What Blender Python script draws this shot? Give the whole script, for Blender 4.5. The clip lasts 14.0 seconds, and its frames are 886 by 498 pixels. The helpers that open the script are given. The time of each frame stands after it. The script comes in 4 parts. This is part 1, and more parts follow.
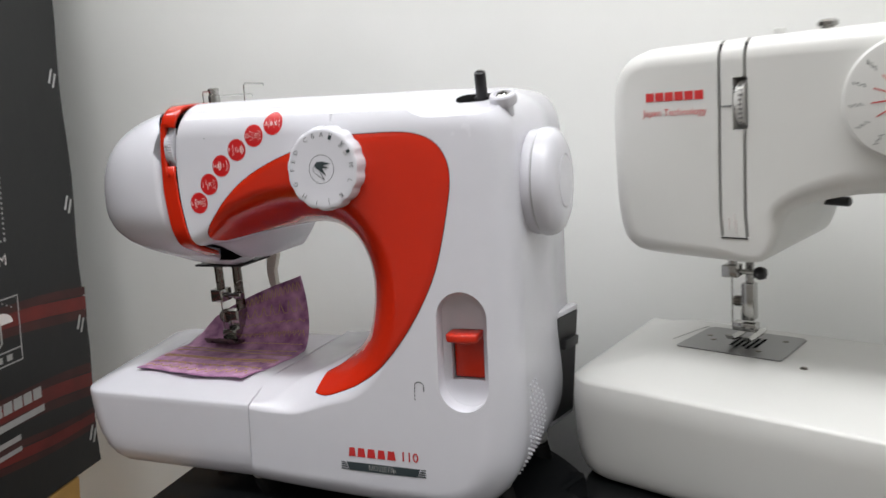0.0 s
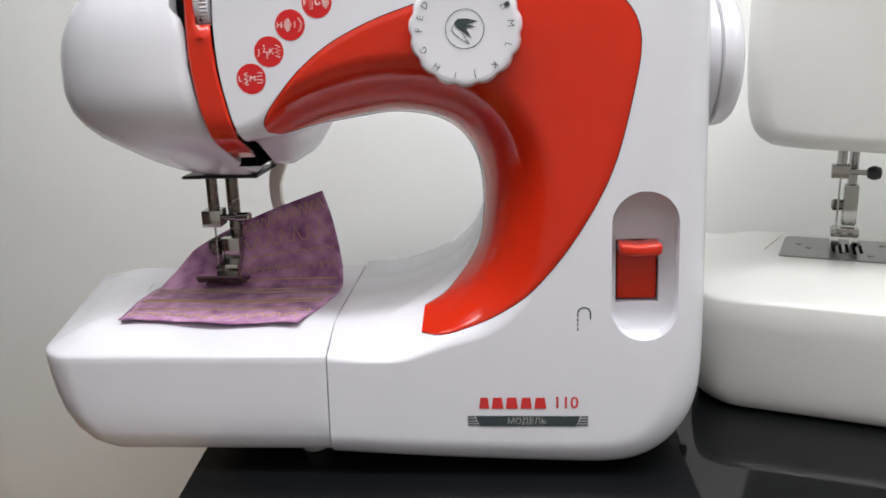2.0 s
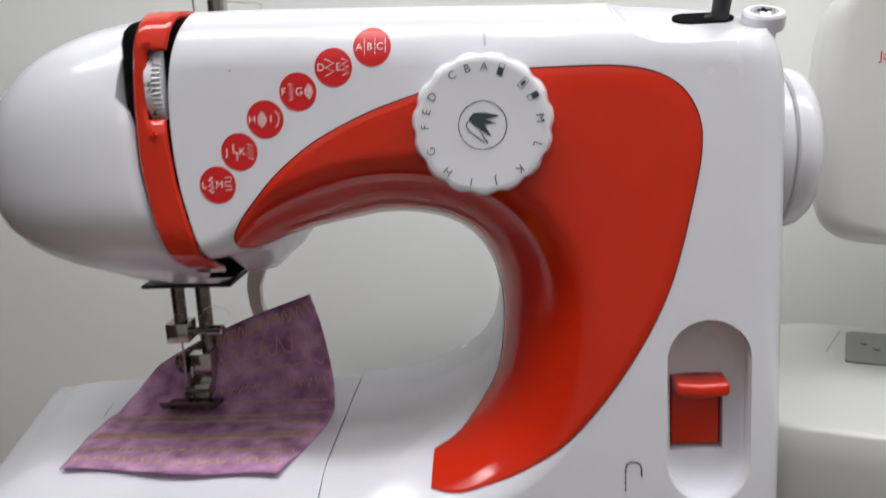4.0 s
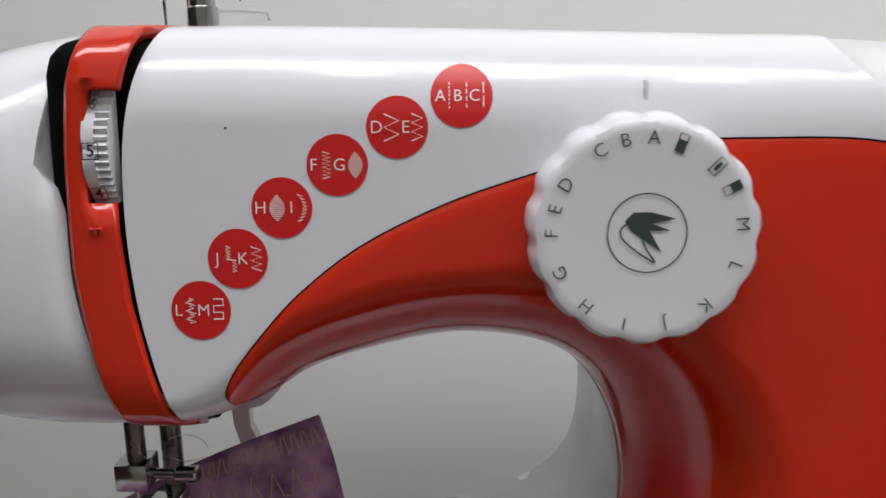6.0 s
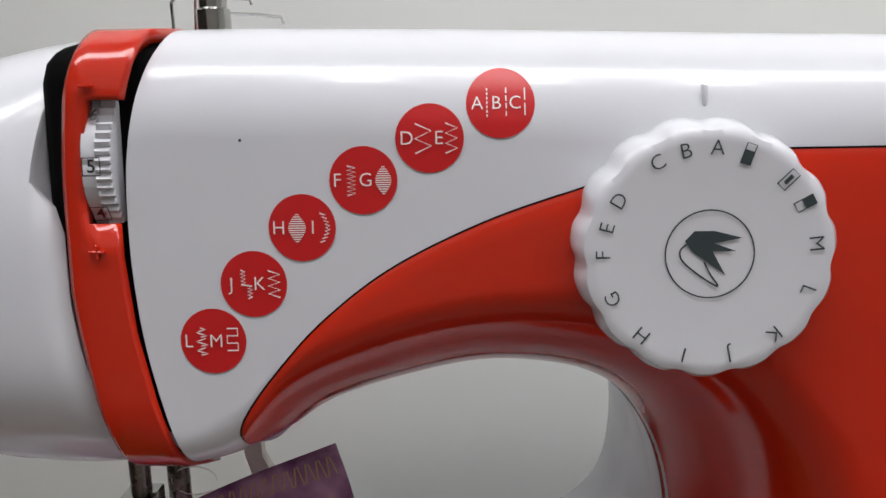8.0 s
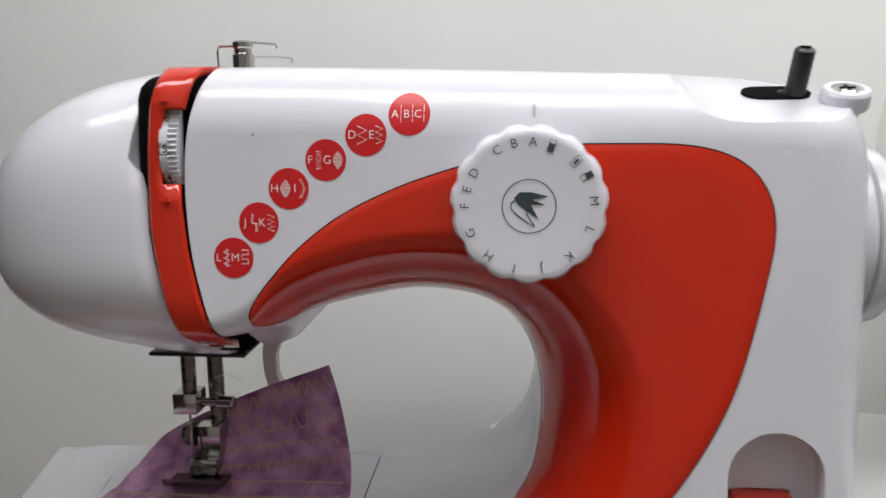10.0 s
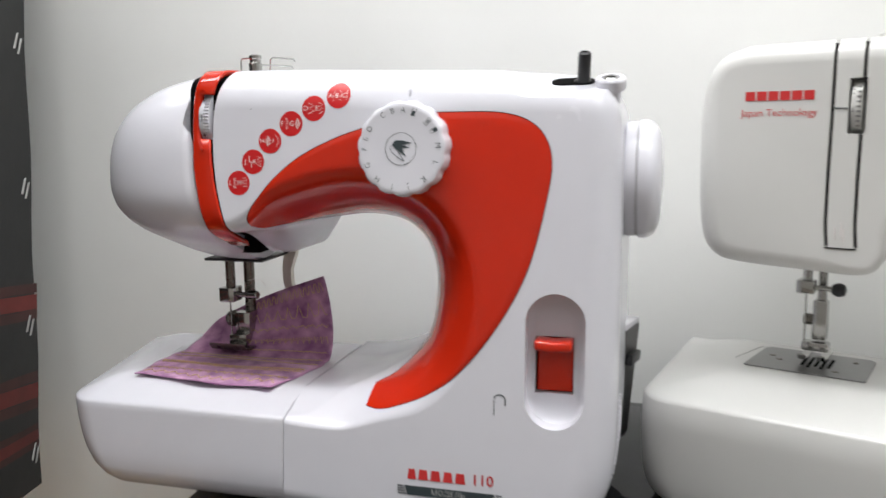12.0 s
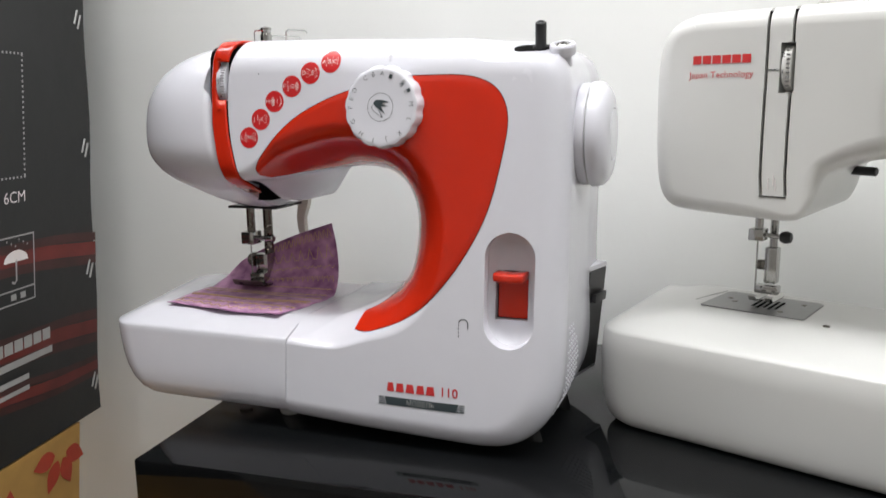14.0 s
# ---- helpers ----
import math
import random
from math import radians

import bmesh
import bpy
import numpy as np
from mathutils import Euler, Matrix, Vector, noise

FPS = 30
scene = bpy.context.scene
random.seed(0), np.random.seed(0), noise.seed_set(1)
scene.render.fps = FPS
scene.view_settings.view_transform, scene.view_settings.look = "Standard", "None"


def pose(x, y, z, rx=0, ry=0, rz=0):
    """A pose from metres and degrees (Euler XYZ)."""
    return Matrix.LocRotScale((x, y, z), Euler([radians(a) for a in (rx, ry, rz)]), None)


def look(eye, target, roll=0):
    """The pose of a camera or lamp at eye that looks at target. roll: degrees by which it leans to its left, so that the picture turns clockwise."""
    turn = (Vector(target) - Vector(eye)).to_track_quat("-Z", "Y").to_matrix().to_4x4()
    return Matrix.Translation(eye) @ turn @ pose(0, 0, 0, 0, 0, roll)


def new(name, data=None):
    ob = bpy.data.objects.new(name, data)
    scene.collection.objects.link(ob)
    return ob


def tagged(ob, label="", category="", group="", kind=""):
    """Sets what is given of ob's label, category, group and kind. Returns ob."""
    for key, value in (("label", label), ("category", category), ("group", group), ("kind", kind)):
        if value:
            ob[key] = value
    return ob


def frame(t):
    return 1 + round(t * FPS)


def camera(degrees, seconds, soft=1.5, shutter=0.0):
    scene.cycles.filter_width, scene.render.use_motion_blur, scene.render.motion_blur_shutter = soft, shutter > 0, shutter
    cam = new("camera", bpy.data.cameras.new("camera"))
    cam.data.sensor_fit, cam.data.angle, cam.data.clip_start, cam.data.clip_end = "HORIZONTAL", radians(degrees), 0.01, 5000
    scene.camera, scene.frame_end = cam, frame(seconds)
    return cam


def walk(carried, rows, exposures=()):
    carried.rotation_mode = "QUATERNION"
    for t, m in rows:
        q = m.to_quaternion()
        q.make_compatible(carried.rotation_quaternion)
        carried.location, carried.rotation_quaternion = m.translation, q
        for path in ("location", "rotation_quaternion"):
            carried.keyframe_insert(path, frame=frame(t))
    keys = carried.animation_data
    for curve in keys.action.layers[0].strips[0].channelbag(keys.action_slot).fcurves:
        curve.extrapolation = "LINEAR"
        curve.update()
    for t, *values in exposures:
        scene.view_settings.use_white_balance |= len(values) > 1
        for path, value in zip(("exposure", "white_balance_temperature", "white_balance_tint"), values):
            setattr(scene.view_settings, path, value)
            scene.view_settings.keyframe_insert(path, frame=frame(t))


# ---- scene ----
cam = camera(58.2, 14.0, shutter=0.5)
PATH = [
    (0, (0.296, -0.491, 0.237), (-0.481, 1.342, 0.051), -2.4),
    (0.5, (0.228, -0.421, 0.226), (-0.472, 1.44, 0.006), -1.8),
    (1, (0.131, -0.39, 0.22), (-0.286, 1.547, -0.052), -1.4),
    (1.5, (0.056, -0.4, 0.211), (-0.109, 1.574, -0.063), -0.9),
    (2, (0.021, -0.432, 0.201), (-0.128, 1.535, -0.131), -1.5),
    (2.5, (0.014, -0.44, 0.195), (-0.122, 1.528, -0.132), -1.5),
    (3, (0.009, -0.427, 0.2), (-0.121, 1.545, -0.107), -1.4),
    (3.5, (0.009, -0.388, 0.215), (-0.148, 1.582, -0.09), -1.9),
    (4, (0.008, -0.342, 0.238), (-0.129, 1.635, -0.028), -2.1),
    (4.2, (0.007, -0.323, 0.244), (-0.109, 1.657, -0.014), -1.9),
    (6.3, (-0.049, -0.202, 0.269), (-0.091, 1.778, -0.01), -0.7),
    (6.5, (-0.051, -0.199, 0.266), (-0.098, 1.781, -0.016), -1.0),
    (7, (-0.054, -0.195, 0.27), (-0.087, 1.783, -0.024), -1.1),
    (7.5, (-0.055, -0.194, 0.27), (-0.087, 1.788, 0.0), -1.0),
    (8, (-0.052, -0.189, 0.269), (-0.103, 1.794, 0.016), -1.0),
    (8.2, (-0.051, -0.187, 0.266), (-0.101, 1.798, 0.023), -0.9),
    (10.3, (0.017, -0.344, 0.252), (-0.239, 1.634, 0.099), 0.4),
    (10.5, (0.03, -0.37, 0.246), (-0.275, 1.602, 0.121), 0.7),
    (11, (0.068, -0.417, 0.242), (-0.343, 1.537, 0.138), 0.6),
    (11.5, (0.103, -0.448, 0.225), (-0.371, 1.492, 0.124), 0.9),
    (12, (0.158, -0.476, 0.212), (-0.368, 1.45, 0.095), 0.8),
    (12.5, (0.209, -0.507, 0.208), (-0.374, 1.402, 0.073), 0.2),
    (13, (0.221, -0.528, 0.21), (-0.406, 1.366, 0.061), 0.6),
    (13.5, (0.238, -0.537, 0.207), (-0.43, 1.342, 0.058), 0.8),
    (14, (0.244, -0.534, 0.197), (-0.439, 1.336, 0.012), 1.1),
]
SITE = pose(0, 0, 0.0078, -5.5)
walk(cam, [(t, SITE @ look(eye, target, roll)) for t, eye, target, roll in PATH],
     exposures=((0, -0.12), (0.8, 0.05), (3.0, 0.30), (4.0, -0.2), (6.4, -0.44), (8.2, -0.42), (10.4, -0.25), (11.2, -0.12), (12.2, 0.08), (14, 0.08)))

# ---- light ----
world = bpy.data.worlds.new("room_air")
world.use_nodes = True
world.node_tree.nodes["Background"].inputs[0].default_value = (0.95, 0.97, 1.0, 1)
world.node_tree.nodes["Background"].inputs[1].default_value = 0.05
scene.world = world


def lamp(name, x, y, z, sx, sy, watts, aim=None):
    data = bpy.data.lights.new(name, "AREA")
    data.shape, data.size, data.size_y, data.energy, data.color = "RECTANGLE", sx, sy, watts, (0.975, 0.985, 1.0)
    ob = new(name, data)
    ob.matrix_world = look((x, y, z), aim or (x, y + 0.001, z - 1))
    return ob


lamp("ceiling_strip", -0.1, -0.24, 1.57, 4.4, 0.20, 47)
# added fill light over the front of the room, no real fixture
lamp("front_fill", 0.0, -1.75, 1.57, 5.6, 2.4, 22)
lamp("ceiling_spot", -0.22, -0.50, 1.56, 0.10, 0.10, 1.8)
lamp("ceiling_spot", 0.12, -0.50, 1.56, 0.10, 0.10, 1.8)
lamp("ceiling_spot", 0.48, -0.50, 1.56, 0.10, 0.10, 1.8)

# ---- materials ----


def material(name, base, rough=0.4, metal=0.0, coat=0.0, grain=0.0, scale=40.0, bump=0.0, bump_scale=300.0, spread=0.0, specular=0.5):
    """Principled surface with two scales of tone variation and fine relief."""
    m = bpy.data.materials.new(name)
    m.use_nodes = True
    nt = m.node_tree
    b = nt.nodes["Principled BSDF"]
    b.inputs["Roughness"].default_value, b.inputs["Metallic"].default_value = rough, metal
    b.inputs["Coat Weight"].default_value, b.inputs["Coat Roughness"].default_value = coat, 0.06
    b.inputs["Specular IOR Level"].default_value = specular
    b.inputs["Base Color"].default_value = (*base, 1)
    geo = nt.nodes.new("ShaderNodeNewGeometry")
    if grain or spread:
        coarse, fine = nt.nodes.new("ShaderNodeTexNoise"), nt.nodes.new("ShaderNodeTexNoise")
        coarse.inputs["Scale"].default_value, fine.inputs["Scale"].default_value = scale * 0.15, scale
        coarse.inputs["Detail"].default_value = fine.inputs["Detail"].default_value = 5
        mix = nt.nodes.new("ShaderNodeMath")
        mix.operation = "ADD"
        for n in (coarse, fine):
            nt.links.new(geo.outputs["Position"], n.inputs["Vector"])
        nt.links.new(coarse.outputs["Fac"], mix.inputs[0])
        nt.links.new(fine.outputs["Fac"], mix.inputs[1])
        ramp = nt.nodes.new("ShaderNodeMapRange")
        ramp.inputs["From Min"].default_value, ramp.inputs["From Max"].default_value = 0.6, 1.4
        ramp.inputs["To Min"].default_value, ramp.inputs["To Max"].default_value = 1 - grain, 1 + grain * 0.4
        nt.links.new(mix.outputs[0], ramp.inputs["Value"])
        tone = nt.nodes.new("ShaderNodeVectorMath")
        tone.operation = "SCALE"
        tone.inputs[0].default_value = base
        nt.links.new(ramp.outputs[0], tone.inputs["Scale"])
        nt.links.new(tone.outputs[0], b.inputs["Base Color"])
        if spread:
            rr = nt.nodes.new("ShaderNodeMapRange")
            rr.inputs["From Min"].default_value, rr.inputs["From Max"].default_value = 0.6, 1.4
            rr.inputs["To Min"].default_value, rr.inputs["To Max"].default_value = max(0.02, rough - spread), rough + spread
            nt.links.new(mix.outputs[0], rr.inputs["Value"])
            nt.links.new(rr.outputs[0], b.inputs["Roughness"])
    if bump:
        n = nt.nodes.new("ShaderNodeTexNoise")
        n.inputs["Scale"].default_value, n.inputs["Detail"].default_value = bump_scale, 6
        nt.links.new(geo.outputs["Position"], n.inputs["Vector"])
        bp = nt.nodes.new("ShaderNodeBump")
        bp.inputs["Strength"].default_value, bp.inputs["Distance"].default_value = bump, 0.001
        nt.links.new(n.outputs["Fac"], bp.inputs["Height"])
        nt.links.new(bp.outputs[0], b.inputs["Normal"])
    return m


WALL = material("wall_paint", (0.90, 0.90, 0.875), 0.38, grain=0.05, scale=9, bump=0.12, bump_scale=120, spread=0.08)
# grey chosen to weaken bounce and reflections from the front
DIM = material("unseen_wall_dim", (0.50, 0.48, 0.46), 0.8, grain=0.1, scale=4)
PLAIN = material("room_paint", (0.80, 0.80, 0.79), 0.8, grain=0.06, scale=4)
FLOOR = material("floor_laminate", (0.26, 0.22, 0.18), 0.5, grain=0.2, scale=12)
WHITE = material("white_plastic", (0.68, 0.675, 0.72), 0.25, coat=0.3, grain=0.025, scale=60, bump=0.03, bump_scale=90, spread=0.03)
CREAM = material("cream_white_plastic", (0.66, 0.655, 0.63), 0.28, coat=0.2, grain=0.02, scale=40)
LEVERM = material("ivory_plastic", (0.74, 0.70, 0.60), 0.4, grain=0.04, scale=60)
RED = material("red_plastic", (0.57, 0.022, 0.0052), 0.14, coat=0.12, specular=0.42, grain=0.05, scale=50, bump=0.03, bump_scale=90, spread=0.03)
REDPRINT = material("red_print", (0.58, 0.009, 0.011), 0.35, grain=0.05, scale=90)
INK = material("grey_ink", (0.035, 0.05, 0.055), 0.45, grain=0.1, scale=200)
REDINK = material("red_ink", (0.60, 0.03, 0.03), 0.45, grain=0.08, scale=200)
PALEINK = material("white_ink", (0.85, 0.80, 0.78), 0.5, grain=0.05, scale=200)
BLACK = material("black_plastic", (0.012, 0.012, 0.013), 0.35, grain=0.2, scale=120)
VOID = material("black_inside", (0.003, 0.003, 0.003), 0.8, grain=0.2, scale=120, specular=0.05)
CHROME = material("chromed_steel", (0.48, 0.475, 0.455), 0.16, metal=1.0, grain=0.12, scale=150, spread=0.08)
DARKSTEEL = material("worn_steel", (0.22, 0.20, 0.175), 0.28, metal=1.0, grain=0.2, scale=200, spread=0.1)
PLATE = material("brushed_plate", (0.30, 0.30, 0.295), 0.34, metal=0.9, grain=0.12, scale=160, spread=0.08)
GLOSSBLACK = material("black_laminate", (0.005, 0.0055, 0.006), 0.06, specular=0.28, grain=0.3, scale=25, spread=0.03, bump=0.02, bump_scale=60)
CARTON = material("black_printed_carton", (0.014, 0.015, 0.015), 0.40, grain=0.35, scale=35, bump=0.25, bump_scale=60, spread=0.12)
STRIPE_EDGE = material("faded_red_print", (0.060, 0.016, 0.014), 0.42, grain=0.6, scale=30, bump=0.2, bump_scale=60)
STRIPE = material("dark_red_print", (0.17, 0.018, 0.014), 0.42, grain=0.5, scale=30, bump=0.2, bump_scale=60)
GREYINK = material("pale_grey_print", (0.42, 0.42, 0.41), 0.5, grain=0.15, scale=120)
YELLOW = material("yellow_carton", (0.62, 0.36, 0.10), 0.55, grain=0.2, scale=30)
PETAL = material("red_petal_print", (0.55, 0.06, 0.03), 0.5, grain=0.2, scale=60)
THREAD = material("ochre_thread", (0.72, 0.52, 0.26), 0.7, grain=0.3, scale=800)


def cloth_material():
    m = material("purple_cloth", (0.25, 0.09, 0.24), 0.85)
    nt = m.node_tree
    b = nt.nodes["Principled BSDF"]
    geo = nt.nodes.new("ShaderNodeNewGeometry")
    big, small = nt.nodes.new("ShaderNodeTexNoise"), nt.nodes.new("ShaderNodeTexNoise")
    big.inputs["Scale"].default_value, big.inputs["Detail"].default_value = 80, 7
    small.inputs["Scale"].default_value, small.inputs["Detail"].default_value = 900, 3
    ramp = nt.nodes.new("ShaderNodeValToRGB")
    for e, (p, c) in zip((ramp.color_ramp.elements[0], ramp.color_ramp.elements[1]), ((0.30, (0.22, 0.070, 0.20, 1)), (0.70, (0.66, 0.36, 0.56, 1)))):
        e.position, e.color = p, c
    bp = nt.nodes.new("ShaderNodeBump")
    bp.inputs["Strength"].default_value, bp.inputs["Distance"].default_value = 0.5, 0.0006
    for n in (big, small):
        nt.links.new(geo.outputs["Position"], n.inputs["Vector"])
    nt.links.new(big.outputs["Fac"], ramp.inputs["Fac"])
    nt.links.new(ramp.outputs[0], b.inputs["Base Color"])
    nt.links.new(small.outputs["Fac"], bp.inputs["Height"])
    nt.links.new(bp.outputs[0], b.inputs["Normal"])
    b.inputs["Sheen Weight"].default_value = 0.3
    return m


CLOTH = cloth_material()

# ---- building helpers ----


def finish(bm, angle=32):
    """Smooth shading with sharp edges past the given angle."""
    bm.normal_update()
    for f in bm.faces:
        f.smooth = True
    for e in bm.edges:
        e.smooth = not (len(e.link_faces) == 2 and e.calc_face_angle(0) > radians(angle))


def mesh_object(name, bm, mat, angle=32):
    finish(bm, angle)
    me = bpy.data.meshes.new(name)
    bm.to_mesh(me)
    bm.free()
    me.materials.append(mat)
    return new(name, me)


def thing(name, at, label, category, group=""):
    ob = new(name)
    ob.empty_display_size = 0.02
    ob.location = at
    return tagged(ob, label, category, group)


def part(name, bm, mat, parent, label="", angle=32, m=None):
    """One mesh under a thing or a part, its vertices given in the world."""
    if m is not None:
        bm.transform(m)
    ob = mesh_object(name, bm, mat, angle)
    ob.parent = parent
    ob.matrix_parent_inverse = Matrix.Identity(4) if parent.type == "MESH" else Matrix.Translation(parent.location).inverted()
    return tagged(ob, label) if label else ob


def alone(name, bm, mat, label, category, group="", kind="", angle=32):
    return tagged(mesh_object(name, bm, mat, angle), label, category, group, kind)


def loft(loops, close=True, cap_first=True, cap_last=True):
    """Skin between loops of equally many points."""
    bm = bmesh.new()
    rows = [[bm.verts.new(p) for p in loop] for loop in loops]
    n = len(rows[0])
    for a, b in zip(rows, rows[1:]):
        for i in range(n if close else n - 1):
            j = (i + 1) % n
            bm.faces.new((a[i], a[j], b[j], b[i]))
    if cap_first:
        bm.faces.new(rows[0][::-1])
    if cap_last:
        bm.faces.new(rows[-1])
    bmesh.ops.recalc_face_normals(bm, faces=bm.faces)
    return bm


def box(x0, x1, y0, y1, z0, z1, bevel=0.0, segments=3):
    bm = bmesh.new()
    bmesh.ops.create_cube(bm, size=1, matrix=Matrix.LocRotScale(((x0 + x1) / 2, (y0 + y1) / 2, (z0 + z1) / 2), None, (x1 - x0, y1 - y0, z1 - z0)))
    if bevel:
        bmesh.ops.bevel(bm, geom=bm.edges, offset=bevel, segments=segments, profile=0.5, affect="EDGES")
    return bm


def turned(profile, m, steps=40):
    """A lathe form: profile of (radius, height) about the local z axis, placed by m."""
    loops = [[(r * math.cos(a), r * math.sin(a), h) for a in (2 * math.pi * i / steps for i in range(steps))] for r, h in profile]
    bm = loft(loops)
    bm.transform(m)
    return bm


def rod(a, b, r, steps=14, ball=0.0):
    a, b = Vector(a), Vector(b)
    q = (b - a).to_track_quat("Z", "Y").to_matrix().to_4x4()
    d = (b - a).length
    e = min(r * 0.25, d * 0.2)
    return turned([(r - e, 0), (r, e), (r, d - e), (r - e, d)], Matrix.Translation(a) @ q, steps)


def tube(points, r, steps=8):
    """A bent wire through points."""
    pts = [Vector(p) for p in points]
    loops = []
    for i, p in enumerate(pts):
        d = (pts[min(i + 1, len(pts) - 1)] - pts[max(i - 1, 0)]).normalized()
        q = d.to_track_quat("Z", "Y")
        loops.append([p + q @ Vector((r * math.cos(a), r * math.sin(a), 0)) for a in (2 * math.pi * k / steps for k in range(steps))])
    return loft(loops)


def join(*bms):
    out = bms[0]
    for b in bms[1:]:
        me = bpy.data.meshes.new("joined")
        b.to_mesh(me)
        b.free()
        out.from_mesh(me)
        bpy.data.meshes.remove(me)
    return out


def spline(points, steps=8, closed=False):
    """Smooth curve through points of any dimension."""
    p = [np.array(q, float) for q in points]
    n, out = len(p), []
    for i in range(n if closed else n - 1):
        a, b, c, d = (p[(i - 1) % n], p[i], p[(i + 1) % n], p[(i + 2) % n]) if closed else (p[max(i - 1, 0)], p[i], p[i + 1], p[min(i + 2, n - 1)])
        for k in range(steps):
            t = k / steps
            out.append(0.5 * (2 * b + (c - a) * t + (2 * a - 5 * b + 4 * c - d) * t * t + (3 * b - a - 3 * c + d) * t ** 3))
    if not closed:
        out.append(p[-1])
    return out


def at(table, v):
    """Straight interpolation in rows of (key, value)."""
    return float(np.interp(v, [k for k, _ in table], [w for _, w in table]))


def ease(a, b, v):
    t = min(1, max(0, (v - a) / (b - a)))
    return t * t * (3 - 2 * t)


def words(body, size, align="CENTER", thin=0.002):
    """Flat lettering in the built-in font, in the xy plane."""
    cu = bpy.data.curves.new("lettering", "FONT")
    cu.body, cu.size, cu.align_x, cu.align_y, cu.resolution_u = body, size, align, "CENTER", 3
    cu.offset = -thin * size
    ob = new("lettering", cu)
    me = bpy.data.meshes.new_from_object(ob.evaluated_get(bpy.context.evaluated_depsgraph_get()))
    bm = bmesh.new()
    bm.from_mesh(me)
    bpy.data.objects.remove(ob)
    bpy.data.curves.remove(cu)
    bpy.data.meshes.remove(me)
    return bm


def strip(points, width):
    """A flat ribbon along 2D points, in the xy plane."""
    bm = bmesh.new()
    pts = [Vector((*p, 0)) for p in points]
    prev = None
    for i, p in enumerate(pts):
        d = (pts[min(i + 1, len(pts) - 1)] - pts[max(i - 1, 0)]).normalized()
        n = Vector((-d.y, d.x, 0)) * width / 2
        row = (bm.verts.new(p + n), bm.verts.new(p - n))
        if prev:
            bm.faces.new((prev[0], prev[1], row[1], row[0]))
        prev = row
    return bm


def polygon(points):
    bm = bmesh.new()
    bm.faces.new([bm.verts.new((*p, 0)) for p in points])
    return bm


def disc(r, steps=40):
    return polygon([(r * math.cos(2 * math.pi * i / steps), r * math.sin(2 * math.pi * i / steps)) for i in range(steps)])


def ring(r, width, steps=48):
    bm = strip([(r * math.cos(2 * math.pi * i / steps), r * math.sin(2 * math.pi * i / steps)) for i in range(steps + 1)], width)
    return bm


def cut(bm, cutter):
    """bm less the cutter, both closed."""
    a, b = mesh_object("solid", bm, WHITE), mesh_object("tool", cutter, WHITE)
    mod = a.modifiers.new("cut", "BOOLEAN")
    mod.operation, mod.solver, mod.object = "DIFFERENCE", "MANIFOLD", b
    me = bpy.data.meshes.new_from_object(a.evaluated_get(bpy.context.evaluated_depsgraph_get()))
    out = bmesh.new()
    out.from_mesh(me)
    for ob in (a, b):
        old = ob.data
        bpy.data.objects.remove(ob)
        bpy.data.meshes.remove(old)
    bpy.data.meshes.remove(me)
    return out


# ---- room ----
def slab(name, x0, x1, y0, y1, z0, z1, mat, label, category):
    return alone(name, box(x0, x1, y0, y1, z0, z1), mat, label, category, kind="structure")


BACK = 0.305
slab("wall_north", -3.1, 3.1, BACK, BACK + 0.12, -0.9, 1.6, WALL, "smooth white painted wall behind the machines", "wall")
# unseen closing wall, kept dim so less light comes from the front
slab("wall_south", -3.1, 3.1, -3.2, -3.1, -0.9, 1.6, DIM, "unseen plain wall across the room, greyed to cut front light", "wall")
slab("wall_west", -3.2, -3.1, -3.1, BACK, -0.9, 1.6, PLAIN, "plain pale side wall of the shop", "wall")
slab("wall_east", 3.1, 3.2, -3.1, BACK, -0.9, 1.6, PLAIN, "plain pale side wall of the shop", "wall")
slab("floor", -3.2, 3.2, -3.2, BACK, -1.0, -0.9, FLOOR, "brown laminate shop floor", "floor")
slab("ceiling", -3.2, 3.2, -3.2, BACK + 0.12, 1.6, 1.7, PLAIN, "plain white ceiling", "ceiling")


def display_shelf():
    t = thing("display_shelf", (0.3, 0.1, -0.9), "glossy black laminate display shelf against the wall", "shelf")
    turn = Matrix.Translation((-0.1615, -0.079, 0)) @ Matrix.Rotation(radians(4), 4, "Z")
    part("top", box(0, 1.45, 0, 0.375, -0.04, 0.0, 0.0015, 2), GLOSSBLACK, t, m=turn)
    part("front_panel", box(0.002, 1.448, 0.002, 0.018, -0.9, -0.0405, 0.001, 1), GLOSSBLACK, t, m=turn)
    part("side_panel", box(0.002, 0.018, 0.0185, 0.37, -0.9, -0.0405, 0.001, 1), GLOSSBLACK, t, m=turn)
    return t


display_shelf()

# ---- red and white sewing machine ----
# Its front leans back a little: forms are drawn upright and sheared by LEANS.
LEANS = Matrix(((1, 0, 0, 0), (0, 1, 0.0963, 0), (0, 0, 0.9954, 0.0078), (0, 0, 0, 1)))
machine = thing("sewing_machine", (-0.05, 0.08, 0.0), "white and red plastic sewing machine on the black shelf", "sewing machine")

BAND_LEFT = [(0.16, -0.1380), (0.180, -0.1372), (0.186, -0.1374), (0.1934, -0.1386), (0.206, -0.1420), (0.22, -0.1446), (0.234, -0.1466), (0.263, -0.1468), (0.28, -0.1456), (0.296, -0.1428)]
